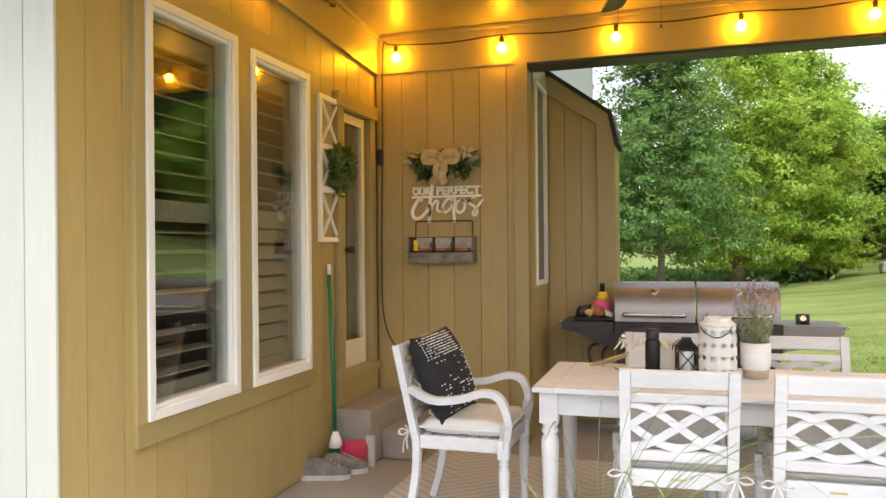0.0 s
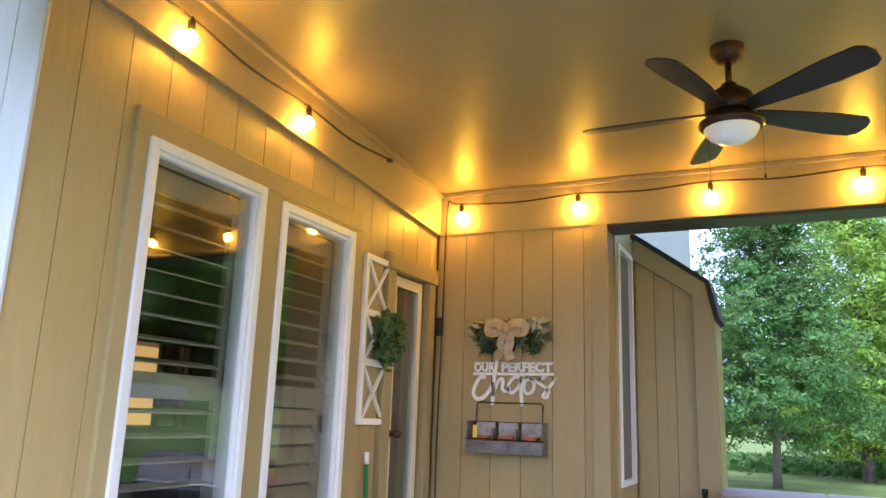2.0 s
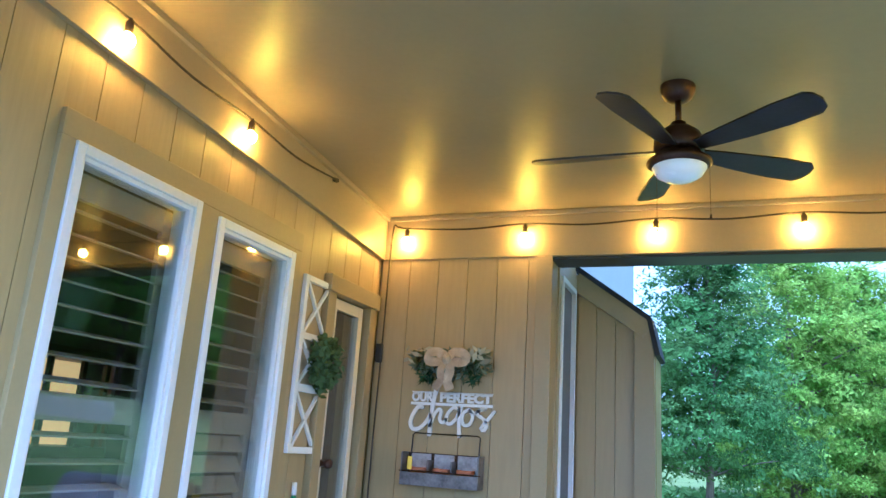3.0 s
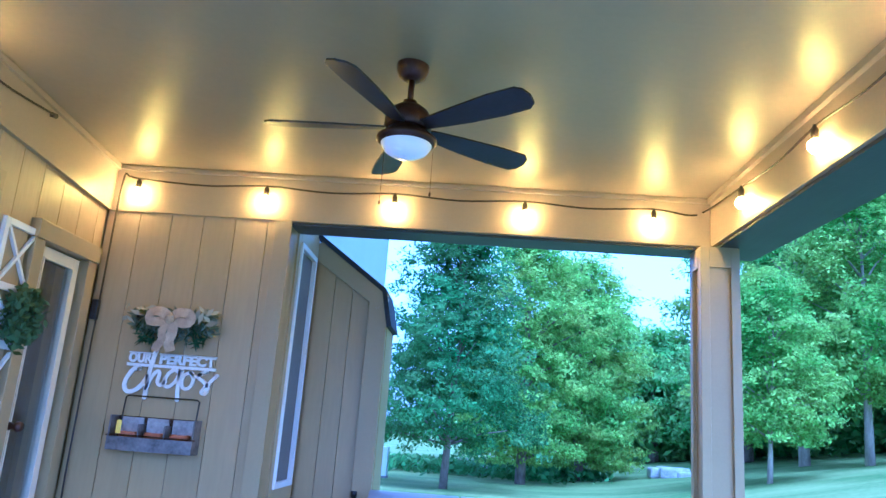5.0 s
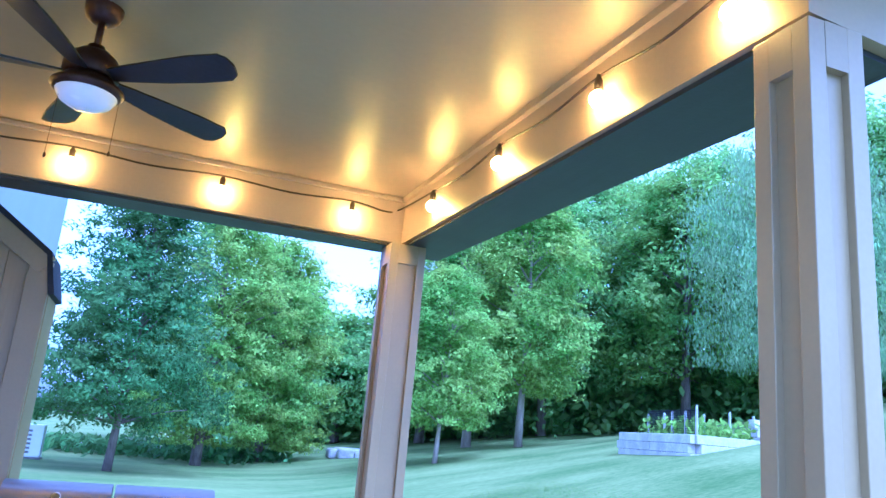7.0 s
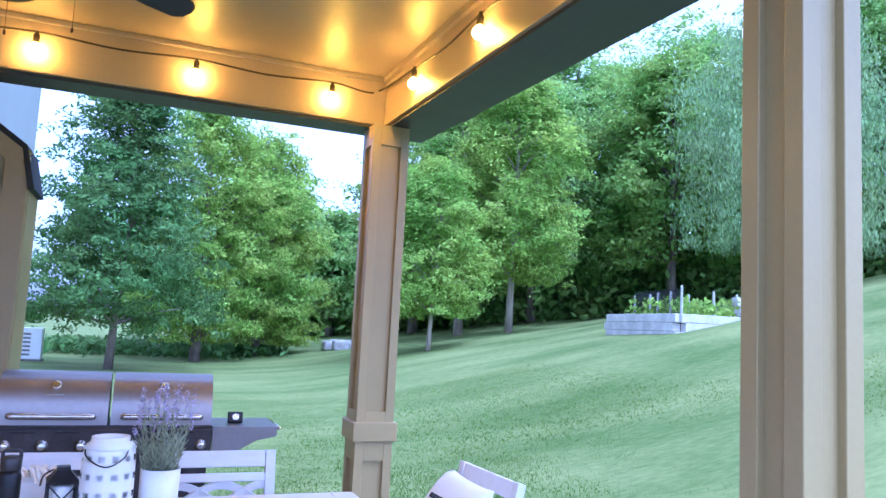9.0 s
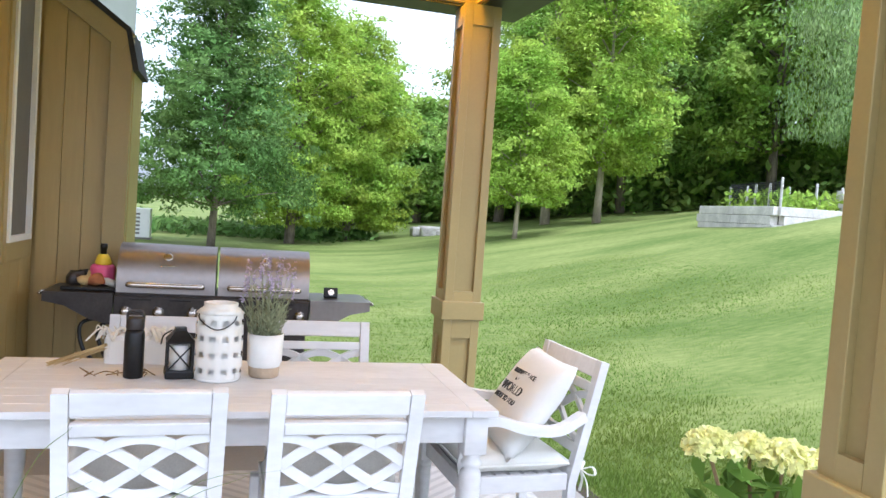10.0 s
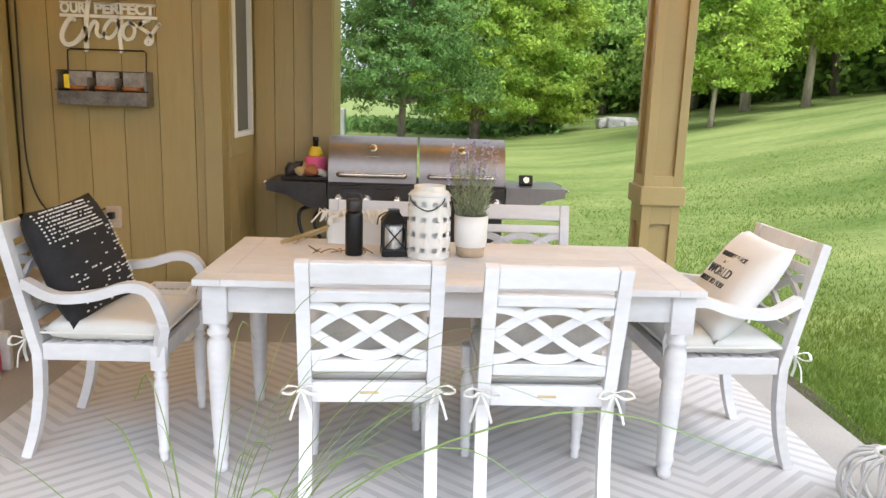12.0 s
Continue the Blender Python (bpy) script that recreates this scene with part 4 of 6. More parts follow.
def lavender():
    k = 60
    cs, us, vs = [], [], []
    fc, fu, fv = [], [], []
    for i in range(k):
        a, rr = npr.rand() * 6.28, 0.05 * npr.rand() ** 0.5
        base = np.array([rr * math.cos(a), rr * math.sin(a), 0.15])
        h = 0.1 + 0.2 * npr.rand()
        out = 0.03 + 0.05 * npr.rand()
        tip = base + np.array([out * math.cos(a), out * math.sin(a), h])
        part("stem", tube(bmesh.new(), [base, base * 0.5 + tip * 0.5 + np.array([0, 0, 0.02]), tip], 0.001, 4), SAGE, herb)
        for q in range(12):
            p = base + (tip - base) * npr.rand() ** 1.3 * 0.75
            d = npr.randn(3)
            d[2] = abs(d[2]) + 0.8
            d /= np.linalg.norm(d)
            s = np.cross(d, npr.randn(3))
            cs.append(p + d * 0.018), us.append(s / np.linalg.norm(s) * 0.0028), vs.append(d * 0.022)
        if h > 0.17:
            for q in range(16):
                p = tip + (npr.rand(3) - 0.5) * np.array([0.014, 0.014, 0.07])
                d = npr.randn(3)
                d /= np.linalg.norm(d)
                s = np.cross(d, npr.randn(3))
                fc.append(p), fu.append(s / np.linalg.norm(s) * 0.004), fv.append(d * 0.007)
    for nm, c, u, v, mt in (("foliage", cs, us, vs, SAGE), ("blossom", fc, fu, fv, LAVENDER)):
        ob = tagged(new(nm, quads_mesh(nm, np.array(c), np.array(u), np.array(v), mt)), kind="stuff")
        ob.parent = herb


lavender()
raffia = thing("raffia_bundle", "loose bundle of dry straw stems on the table", "dried stems", (0.62, 4.5, TOP))
for i in range(24):
    a = rng.uniform(-0.5, 0.5)
    part("stem", tube(bmesh.new(), spline([(0.12 + rng.uniform(-0.02, 0.02), 0.06 + rng.uniform(-0.03, 0.03), 0.1 + rng.uniform(-0.02, 0.04)), (0.02, 0.03 + 0.05 * a, 0.05 + rng.uniform(0, 0.03)), (-0.12 + rng.uniform(-0.05, 0.03), -0.02 + 0.16 * a, 0.006 + rng.uniform(0, 0.02))], 3), 0.0018, 4), STRAW, raffia)
for i in range(9):
    p = Vector((0.1 + rng.uniform(-0.12, 0.16), -0.2 + rng.uniform(-0.05, 0.05), 0.004))
    part("twig", tube(bmesh.new(), spline([p, p + Vector((rng.uniform(-0.05, 0.05), rng.uniform(-0.04, 0.04), 0.02)), p + Vector((rng.uniform(-0.09, 0.09), rng.uniform(-0.06, 0.06), 0.004))], 4), 0.002, 4), STEM, raffia)
basket = thing("cloth_bag", "white cloth gift bag with a frilled top on the chair", "bag", (0.77, 4.56, 0.55))
part("body", boxed(-0.13, 0.13, -0.05, 0.05, -0.005, 0.33, 0.025), PILLOW, basket)
for i in range(40):
    a = rng.uniform(-0.14, 0.14)
    b = rng.uniform(-0.05, 0.05)
    part("frill", tube(bmesh.new(), spline([(a, b, 0.32), (a * 1.15 + rng.uniform(-0.02, 0.02), b, 0.35), (a * 1.3 + rng.uniform(-0.03, 0.03), b * 1.4 - 0.03, 0.33 + rng.uniform(-0.03, 0.02))], 3), 0.008, 4, 0.3), LINEN, basket)


# ---- gas grill ----
def grill():
    g = thing("gas_grill", "twin-lidded brownish steel gas grill with side shelves", "grill", (1.03, 6.2, 0))
    for k, (a, b) in enumerate(((-0.565, -0.008), (0.008, 0.555))):
        bm = bmesh.new()
        prof = []
        for i in range(17):
            t = math.pi * i / 16
            prof.append((-0.2 * abs(math.cos(t)) ** 0.8 * (1 if i < 8 else -1), 0.86 + 0.285 * math.sin(t) ** 0.85))
        rows = [[bm.verts.new((x, y, z)) for y, z in prof] for x in (a, a + 0.006, b - 0.006, b)]
        for lo, hi in zip(rows, rows[1:]):
            for i in range(len(prof) - 1):
                bm.faces.new((lo[i], hi[i], hi[i + 1], lo[i + 1]))
        for x in (a, b):
            bm.faces.new([bm.verts.new((x, y, z)) for y, z in prof])
        bmesh.ops.recalc_face_normals(bm, faces=bm.faces)
        lid = part("lid", bm, STEEL, g, "smoke-stained steel lid", True)
        c = (a + b) / 2
        hb = bmesh.new()
        tube(hb, spline([(c - 0.2, -0.2, 0.915), (c - 0.2, -0.245, 0.915), (c - 0.17, -0.255, 0.915), (c + 0.17, -0.255, 0.915), (c + 0.2, -0.245, 0.915), (c + 0.2, -0.2, 0.915)], 4), 0.017, 10)
        part("handle", hb, CHROME, lid, "worn chrome bar handle", True)
        part("thermometer", lathe(bmesh.new(), [(0.028, 0), (0.028, 0.012), (0.02, 0.016)], 18, pose(c, -0.14, 1.07, 60, 0, 0)), CHROME, lid, "round lid thermometer", True)
        part("badge", boxed(-0.045, 0.045, -0.004, 0.004, -0.008, 0.008, 0.002, pose(c, -0.172, 1.02, 20, 0, 0)), CHROME, lid)
    part("firebox", boxed(-0.57, 0.56, -0.2, 0.2, 0.76, 0.86, 0.01), GRILLBLACK, g)
    part("control_panel", boxed(-0.57, 0.56, -0.24, -0.2, 0.66, 0.845, 0.008), GRILLBLACK, g)
    for x in (-0.5, -0.32, -0.13, 0.13, 0.32, 0.5):
        kb = lathe(bmesh.new(), [(0.034, 0), (0.034, 0.01), (0.024, 0.014), (0.022, 0.036), (0.016, 0.04)], 18, pose(x, -0.24, 0.755, 90, 0, 0))
        part("knob", kb, CHROME, g, "worn chrome control knob", True)
    for x in (-0.42, -0.2, 0.18, 0.4):
        part("vent_slot", boxed(x - 0.06, x + 0.06, -0.243, -0.2395, 0.822, 0.832), BLACKMETAL, g)
    bars = bmesh.new()
    for i in range(5):
        box(bars, -0.03, 0.03, -0.2435, -0.2405, 0.71 + i * 0.018, 0.718 + i * 0.018)
    part("printed_notes", bars, CERAMIC, g)
    for s, x0, x1 in ((-1, -0.575, -0.95), (1, 0.565, 0.94)):
        bm = bmesh.new()
        prof = [(x0, 0.855), (x1, 0.855), (x1, 0.80), (x1 - s * 0.12, 0.775), (x0 + s * 0.12, 0.70), (x0, 0.67)]
        lo = [bm.verts.new((x, -0.23, z)) for x, z in prof]
        hi = [bm.verts.new((x, 0.2, z)) for x, z in prof]
        bm.faces.new(lo), bm.faces.new(hi[::-1])
        for i in range(len(prof)):
            bm.faces.new((lo[i], hi[i], hi[(i + 1) % len(prof)], lo[(i + 1) % len(prof)]))
        bmesh.ops.recalc_face_normals(bm, faces=bm.faces)
        part("side_shelf", bm, GRILLBLACK if s < 0 else STEEL, g)
        part("towel_bar", tube(bmesh.new(), [(x1 + s * 0.02, -0.2, 0.84), (x1 + s * 0.02, 0.18, 0.84)], 0.01, 8), CHROME, g, "", True)
    part("cabinet", boxed(-0.56, 0.55, -0.18, 0.18, 0.14, 0.66, 0.008), GRILLBLACK, g)
    for x in (-0.52, 0.5):
        for y in (-0.16, 0.16):
            part("wheel", lathe(bmesh.new(), [(0.03, -0.018), (0.05, -0.014), (0.05, 0.014), (0.03, 0.018)], 18, pose(x, y, 0.05, 0, 90, 0)), BLACKMETAL, g, "black caster wheel", True)
            part("frame_leg", boxed(x - 0.018, x + 0.018, y - 0.018, y + 0.018, 0.06, 0.14), BLACKMETAL, g)
    part("gas_hose", tube(bmesh.new(), spline([(-0.62, -0.1, 0.7), (-0.75, -0.16, 0.66), (-0.72, -0.18, 0.5), (-0.6, -0.16, 0.42), (-0.66, -0.15, 0.6), (-0.6, -0.12, 0.7)], 6), 0.012, 8), BLACKMETAL, g, "", True)
    return g


grill()
tray = thing("grill_tray", "black griddle tray with scrubber clutter on the shelf", "tray", (0.31, 6.17, 0.857))
part("tray", boxed(-0.15, 0.16, -0.13, 0.13, 0, 0.022, 0.006), BLACKMETAL, tray)
for x, y, z, r, mt in ((-0.1, 0.02, 0.05, 0.05, GRILLBLACK), (-0.03, -0.03, 0.05, 0.04, STRAW), (0.03, -0.05, 0.055, 0.04, TERRACOTTA), (0.1, -0.05, 0.05, 0.035, CERAMIC), (-0.06, 0.06, 0.06, 0.05, BLACKMETAL), (0.0, 0.03, 0.06, 0.045, STRAW)):
    bm = bmesh.new()
    bmesh.ops.create_icosphere(bm, subdivisions=2, radius=r, matrix=pose(x, y, z))
    for v in bm.verts:
        v.co += Vector(noise.noise_vector(v.co * 22)) * 0.03
    part("scrap", bm, mt, tray, "", True)
sauce = thing("bottle_in_holder", "dark bottle with a yellow band in a pink foam holder", "bottle", (0.36, 6.2, 0.885))
part("holder", lathe(bmesh.new(), [(0.055, 0.0), (0.07, 0.03), (0.072, 0.1), (0.06, 0.115)], 20), PINKMAT, sauce, "pink foam holder", True)
part("band", lathe(bmesh.new(), [(0.045, 0.116), (0.048, 0.13), (0.036, 0.165), (0.025, 0.18)], 20), YELLOWMAT, sauce, "yellow band", True)
part("neck", lathe(bmesh.new(), [(0.018, 0.18), (0.017, 0.21), (0.02, 0.212), (0.02, 0.24), (0.016, 0.243)], 16), BLACKMETAL, sauce, "black capped neck", True)
gauge = thing("grill_thermometer", "small black digital thermometer on the grill shelf", "thermometer", (1.74, 6.15, 0.857))
part("body", boxed(-0.045, 0.045, -0.015, 0.015, 0, 0.065, 0.006, pose(0, 0, 0, -15, 0, 0)), BLACKMETAL, gauge)
part("dial", lathe(bmesh.new(), [(0.02, 0), (0.02, 0.008)], 16, pose(0, -0.012, 0.035, 75, 0, 0)), CHROME, gauge, "pale round dial")


# ---- wall decorations ----
def fitted(ob, wide, tall):
    """Stretch lettering to a width and height."""
    xs, ys = [v.co.x for v in ob.data.vertices], [v.co.y for v in ob.data.vertices]
    fx, fy, cx, cy = wide / (max(xs) - min(xs)), tall / (max(ys) - min(ys)), (max(xs) + min(xs)) / 2, (max(ys) + min(ys)) / 2
    for v in ob.data.vertices:
        v.co.x, v.co.y = (v.co.x - cx) * fx, (v.co.y - cy) * fy


def script_stroke(name, pts, w, parent, depth=0.012):
    """One brush stroke of the cut-out script: a flat ribbon with round ends."""
    path = spline([(x, -0.012, z) for x, z in pts], 7)
    bm = sweep(bmesh.new(), path, w, depth, (0, -1, 0))
    for end in (path[0], path[-1]):
        lathe(bm, [(w / 2, -depth / 2), (w / 2, depth / 2)], 14, Matrix.Translation(end) @ pose(0, 0, 0, 90, 0, 0))
    return part(name, bm, SIGNWHITE, parent)


sign = thing("wall_sign", "cream cut-out word sign on the siding", "sign", (-0.697, WY - 0.004, 1.75))
fitted(lettering("OUR", 0.085, SIGNWHITE, sign, pose(-0.199, -0.008, 0.077, 90, 0, 0), "lettering", 0.006, 0.004), 0.142, 0.06)
fitted(lettering("PERFECT", 0.085, SIGNWHITE, sign, pose(0.084, -0.008, 0.077, 90, 0, 0), "lettering", 0.006, 0.004), 0.335, 0.06)
part("serif_bar", boxed(-0.272, -0.128, -0.014, -0.004, 0.102, 0.109), SIGNWHITE, sign)
part("serif_bar", boxed(-0.088, 0.256, -0.014, -0.004, 0.102, 0.109), SIGNWHITE, sign)
part("bar", boxed(-0.274, 0.258, -0.016, -0.004, 0.026, 0.043), SIGNWHITE, sign)
script_stroke("letter_c", [(-0.196, 0.012), (-0.226, 0.01), (-0.26, -0.045), (-0.268, -0.092), (-0.245, -0.122), (-0.2, -0.112), (-0.16, -0.07), (-0.14, -0.03)], 0.024, sign)
script_stroke("letter_h", [(-0.107, 0.14), (-0.122, 0.06), (-0.134, -0.04), (-0.138, -0.15)], 0.025, sign)
script_stroke("letter_h", [(-0.138, -0.1), (-0.112, -0.03), (-0.086, 0.004), (-0.07, -0.01), (-0.076, -0.055), (-0.056, -0.075), (-0.03, -0.055)], 0.02, sign)
script_stroke("letter_a", [(0.046, 0.006), (0.012, 0.018), (-0.024, -0.018), (-0.036, -0.06), (-0.012, -0.082), (0.025, -0.055), (0.048, -0.01)], 0.02, sign)
script_stroke("letter_a", [(0.06, 0.02), (0.05, -0.055), (0.056, -0.152)], 0.022, sign)
script_stroke("letter_o", [(0.112, 0.01), (0.076, -0.012), (0.068, -0.056), (0.088, -0.086), (0.122, -0.072), (0.134, -0.028), (0.114, 0.008), (0.145, -0.012), (0.175, 0.006)], 0.019, sign)
script_stroke("letter_s", [(0.212, 0.02), (0.172, 0.004), (0.166, -0.018), (0.2, -0.04), (0.226, -0.07), (0.214, -0.106), (0.192, -0.096), (0.232, -0.044), (0.27, 0.002)], 0.02, sign)

TIN = material("weathered_tin", (0.4, 0.38, 0.35), 0.55, metal=0.4, scale=18, vary=0.25)
caddy = thing("wall_planter", "rustic tin wall planter with three small pots", "planter", (-0.725, WY - 0.0, 1.3))
part("handle", tube(bmesh.new(), [(-0.21, -0.05, 0.06), (-0.215, -0.02, 0.295), (-0.2, -0.02, 0.305), (0.205, -0.02, 0.305), (0.22, -0.02, 0.295), (0.22, -0.05, 0.06)], 0.004, 6), BLACKMETAL, caddy)
bm = bmesh.new()
box(bm, -0.245, 0.245, -0.12, -0.112, 0.0, 0.075, 0.002)
box(bm, -0.245, 0.245, -0.112, 0.0, 0.0, 0.008)
for x in (-0.245, 0.237):
    box(bm, x, x + 0.008, -0.112, 0.0, 0.008, 0.19)
part("tray", bm, GALV, caddy, "grey galvanised tray")
part("back_plate", boxed(-0.237, 0.237, -0.01, -0.002, 0.008, 0.19), BRONZE, caddy)
part("wire", tube(bmesh.new(), [(-0.26, -0.1, 0.08), (-0.1, -0.125, 0.085), (0.26, -0.118, 0.08)], 0.004, 6), BRONZE, caddy)
for i, x in enumerate((-0.15, 0.0, 0.15)):
    part("pot", lathe(bmesh.new(), [(0.042, 0.01), (0.052, 0.085), (0.056, 0.087), (0.056, 0.105), (0.046, 0.105), (0.044, 0.09)], 20, pose(x, -0.06, 0)), TERRACOTTA, caddy, "small terracotta pot", True)
    part("tin_panel", boxed(x - 0.064, x + 0.064, -0.028, -0.014, 0.01, 0.185, 0.003), TIN, caddy, "grey tin back panel")
for x in (-0.075, 0.075):
    part("divider", boxed(x - 0.004, x + 0.004, -0.11, -0.012, 0.009, 0.15), GALV, caddy)
part("tag", boxed(-0.2, -0.17, -0.122, -0.116, 0.09, 0.165, 0.004), YELLOWMAT, caddy, "yellow-green plant tag")


def spray(name, parent, centers, sizes, mat, seed, narrow=0.4):
    r = np.random.RandomState(seed)
    d = unit(r.randn(len(centers), 3))
    s = unit(np.cross(d, r.randn(len(centers), 3)))
    ob = new(name, quads_mesh(name, centers, s * sizes[:, None] * narrow, d * sizes[:, None], mat))
    ob.parent = parent
    return ob


garland = thing("wall_garland", "swag of grey-green leaves with a plaid burlap bow", "garland", (-0.715, WY - 0.05, 1.985))
r = np.random.RandomState(3)
n = 420
u = (r.rand(n) * 2 - 1)
cent = np.stack([u * 0.26, (r.rand(n) - 0.5) * 0.08, 0.055 + 0.02 * np.abs(u) + (r.rand(n) - 0.62) * (0.2 * (1 - 0.45 * np.abs(u)))], 1)
spray("leaves", garland, cent, 0.022 + 0.02 * r.rand(n), EUCALYPTUS, 5, 0.34)
n = 26
u = np.where(np.arange(n) % 2, 1, -1) * (0.08 + 0.2 * r.rand(n))
cent = np.stack([u, -0.045 - 0.02 * r.rand(n), 0.05 + 0.09 * r.rand(n) * (np.abs(u) > 0.1)], 1)
spray("pale_leaves", garland, cent, 0.03 + 0.014 * r.rand(n), leaf_material("lambs_ear_leaf", (0.42, 0.4, 0.26), 0.2), 15, 0.42)
n = 160
u = np.where(np.arange(n) % 2, 1, -1) * (0.1 + 0.1 * r.rand(n))
cent = np.stack([u, (r.rand(n) - 0.7) * 0.06, -0.075 + 0.12 * r.rand(n)], 1)
tagged(spray("pine_sprigs", garland, cent, 0.03 + 0.02 * r.rand(n), leaf_material("pine_needle", (0.035, 0.08, 0.035), 0.1), 16, 0.14), kind="stuff")
bm = bmesh.new()
for k in (-1, 1):
    sweep(bm, spline([(0, -0.06, 0.07), (k * 0.05, -0.085, 0.105), (k * 0.11, -0.07, 0.1), (k * 0.115, -0.065, 0.055), (k * 0.06, -0.06, 0.05), (0, -0.065, 0.065)], 5), 0.06, 0.004, (0, -1, 0.35))
    sweep(bm, spline([(0, -0.065, 0.06), (k * 0.03, -0.08, 0.0), (k * 0.022 - 0.01, -0.07, -0.06), (k * 0.05 - 0.015, -0.075, -0.12)], 5), 0.055, 0.004, (k * 0.35, -1, 0))
lathe(bm, [(0.012, -0.03), (0.026, -0.01), (0.026, 0.01), (0.012, 0.03)], 12, pose(0, -0.08, 0.068))
part("bow", bm, TWINE, garland, "plaid burlap bow")

frame_l = thing("lattice_panel", "tall white wooden lattice panel hung on the siding", "wall panel", (WX, 4.845, 1.45))
part("border", ring(bmesh.new(), "x", 0.0, 0.024, -0.155, 0.155, 0, 0.95, 0.034), SIGNWHITE, frame_l)
part("cross_rail", boxed(0.002, 0.022, -0.121, 0.121, 0.32, 0.36), SIGNWHITE, frame_l)
part("cross_rail", boxed(0.002, 0.022, -0.121, 0.121, 0.60, 0.635), SIGNWHITE, frame_l)
for z0, z1 in ((0.03, 0.32), (0.36, 0.6), (0.635, 0.92)):
    for s in (-1, 1):
        part("diagonal", sweep(bmesh.new(), [(0.012 + 0.001 * s, -0.118 * s, z0), (0.012 + 0.001 * s, 0.118 * s, z1)], 0.016, 0.018, (1, 0, 0)), SIGNWHITE, frame_l)
wreath = thing("wreath", "round green eucalyptus wreath on the lattice panel", "wreath", (WX + 0.075, 4.9, 1.94))
n = 900
a = r.rand(n) * 6.283
q = r.randn(n, 2) * 0.026
cent = np.stack([q[:, 0] * 0.9, (0.08 + q[:, 1]) * np.cos(a), (0.105 + q[:, 1]) * np.sin(a)], 1)
spray("leaves", wreath, cent, 0.018 + 0.014 * r.rand(n), WREATHLEAF, 6, 0.55)
part("hoop", tube(bmesh.new(), [(0, 0.08 * math.cos(t * 0.3307), 0.105 * math.sin(t * 0.3307)) for t in range(20)], 0.01, 6), STEM, wreath)

# ---- corner clutter ----
broom = thing("broom", "green-handled broom with a white tip leaning on the wall", "broom", (-1.19, 4.76, 0.0))
part("handle", tube(bmesh.new(), [(0.0, 0.0, 0.2), (-0.055, 0.04, 1.24)], 0.013, 10), GREENPLASTIC, broom, "", True)
part("grip", tube(bmesh.new(), [(-0.0551, 0.0401, 1.241), (-0.0585, 0.0425, 1.305)], 0.014, 10), CERAMIC, broom, "white end grip", True)
part("ferrule", lathe(bmesh.new(), [(0.045, 0.14), (0.035, 0.19), (0.016, 0.24)], 12), CERAMIC, broom, "", True)
bm = bmesh.new()
for i in range(90):
    x, y = rng.uniform(-0.05, 0.05), rng.uniform(-0.025, 0.025)
    tube(bm, [(x * 0.7, y * 0.7, 0.145), (x * 1.5, y * 1.6, 0.002)], 0.0035, 4)
part("bristles", bm, GREENPLASTIC, broom, "pale green bristles")
pan = thing("dustpan", "crimson plastic dustpan standing by the step", "dustpan", (-1.08, 4.82, 0.0), 10)
bm = boxed(-0.075, 0.075, -0.012, 0.012, 0.0, 0.17, 0.006, pose(0, 0, 0, -8, 0, 0))
box(bm, -0.08, -0.07, -0.07, 0.01, 0, 0.15, 0.003)
box(bm, 0.07, 0.08, -0.07, 0.01, 0, 0.15, 0.003)
part("pan", bm, REDPLASTIC, pan)
part("sleeve", boxed(0.06, 0.12, 0.01, 0.06, 0, 0.2, 0.01), SHOESOLE, pan, "pale grey side piece")


def shoe(x, y, turn):
    s = thing("shoe", "worn grey mesh running shoe on the patio", "shoe", (x, y, 0.0), turn, group="pair of shoes")
    bm = bmesh.new()
    secs = [(-0.15, 0.03, 0.055), (-0.11, 0.042, 0.1), (-0.05, 0.042, 0.105), (0.0, 0.043, 0.085), (0.06, 0.046, 0.065), (0.11, 0.042, 0.052), (0.15, 0.02, 0.035)]
    rings = []
    for yy, hw, hh in secs:
        rings.append([bm.verts.new((hw * math.cos(t * math.pi / 8), yy, 0.028 + hh * math.sin(t * math.pi / 8) ** 0.7)) for t in range(9)])
    for lo, hi in zip(rings, rings[1:]):
        for i in range(8):
            bm.faces.new((lo[i], hi[i], hi[i + 1], lo[i + 1]))
    for rg in (rings[0], rings[-1]):
        bm.faces.new(rg)
    bmesh.ops.recalc_face_normals(bm, faces=bm.faces)
    part("upper", bm, SHOEGREY, s, "", True)
    bm = bmesh.new()
    lo = [bm.verts.new((sx * hw * 1.12, yy, 0)) for sx in (1,) for yy, hw, _ in secs] + [bm.verts.new((-hw * 1.12, yy, 0)) for yy, hw, _ in secs[::-1]]
    hi = [bm.verts.new(v.co + Vector((0, 0, 0.03))) for v in lo]
    bm.faces.new(lo[::-1]), bm.faces.new(hi)
    for i in range(len(lo)):
        bm.faces.new((lo[i], lo[(i + 1) % len(lo)], hi[(i + 1) % len(lo)], hi[i]))
    bmesh.ops.recalc_face_normals(bm, faces=bm.faces)
    part("sole", bm, SHOESOLE, s, "pale rubber sole")
    bm = bmesh.new()
    for i in range(4):
        tube(bm, [(-0.025, 0.0 + i * 0.025, 0.122 - i * 0.012), (0.025, 0.008 + i * 0.025, 0.122 - i * 0.012)], 0.004, 5)
    part("laces", bm, SHOESOLE, s)


shoe(-1.16, 4.56, -72)
shoe(-1.10, 4.69, -58)

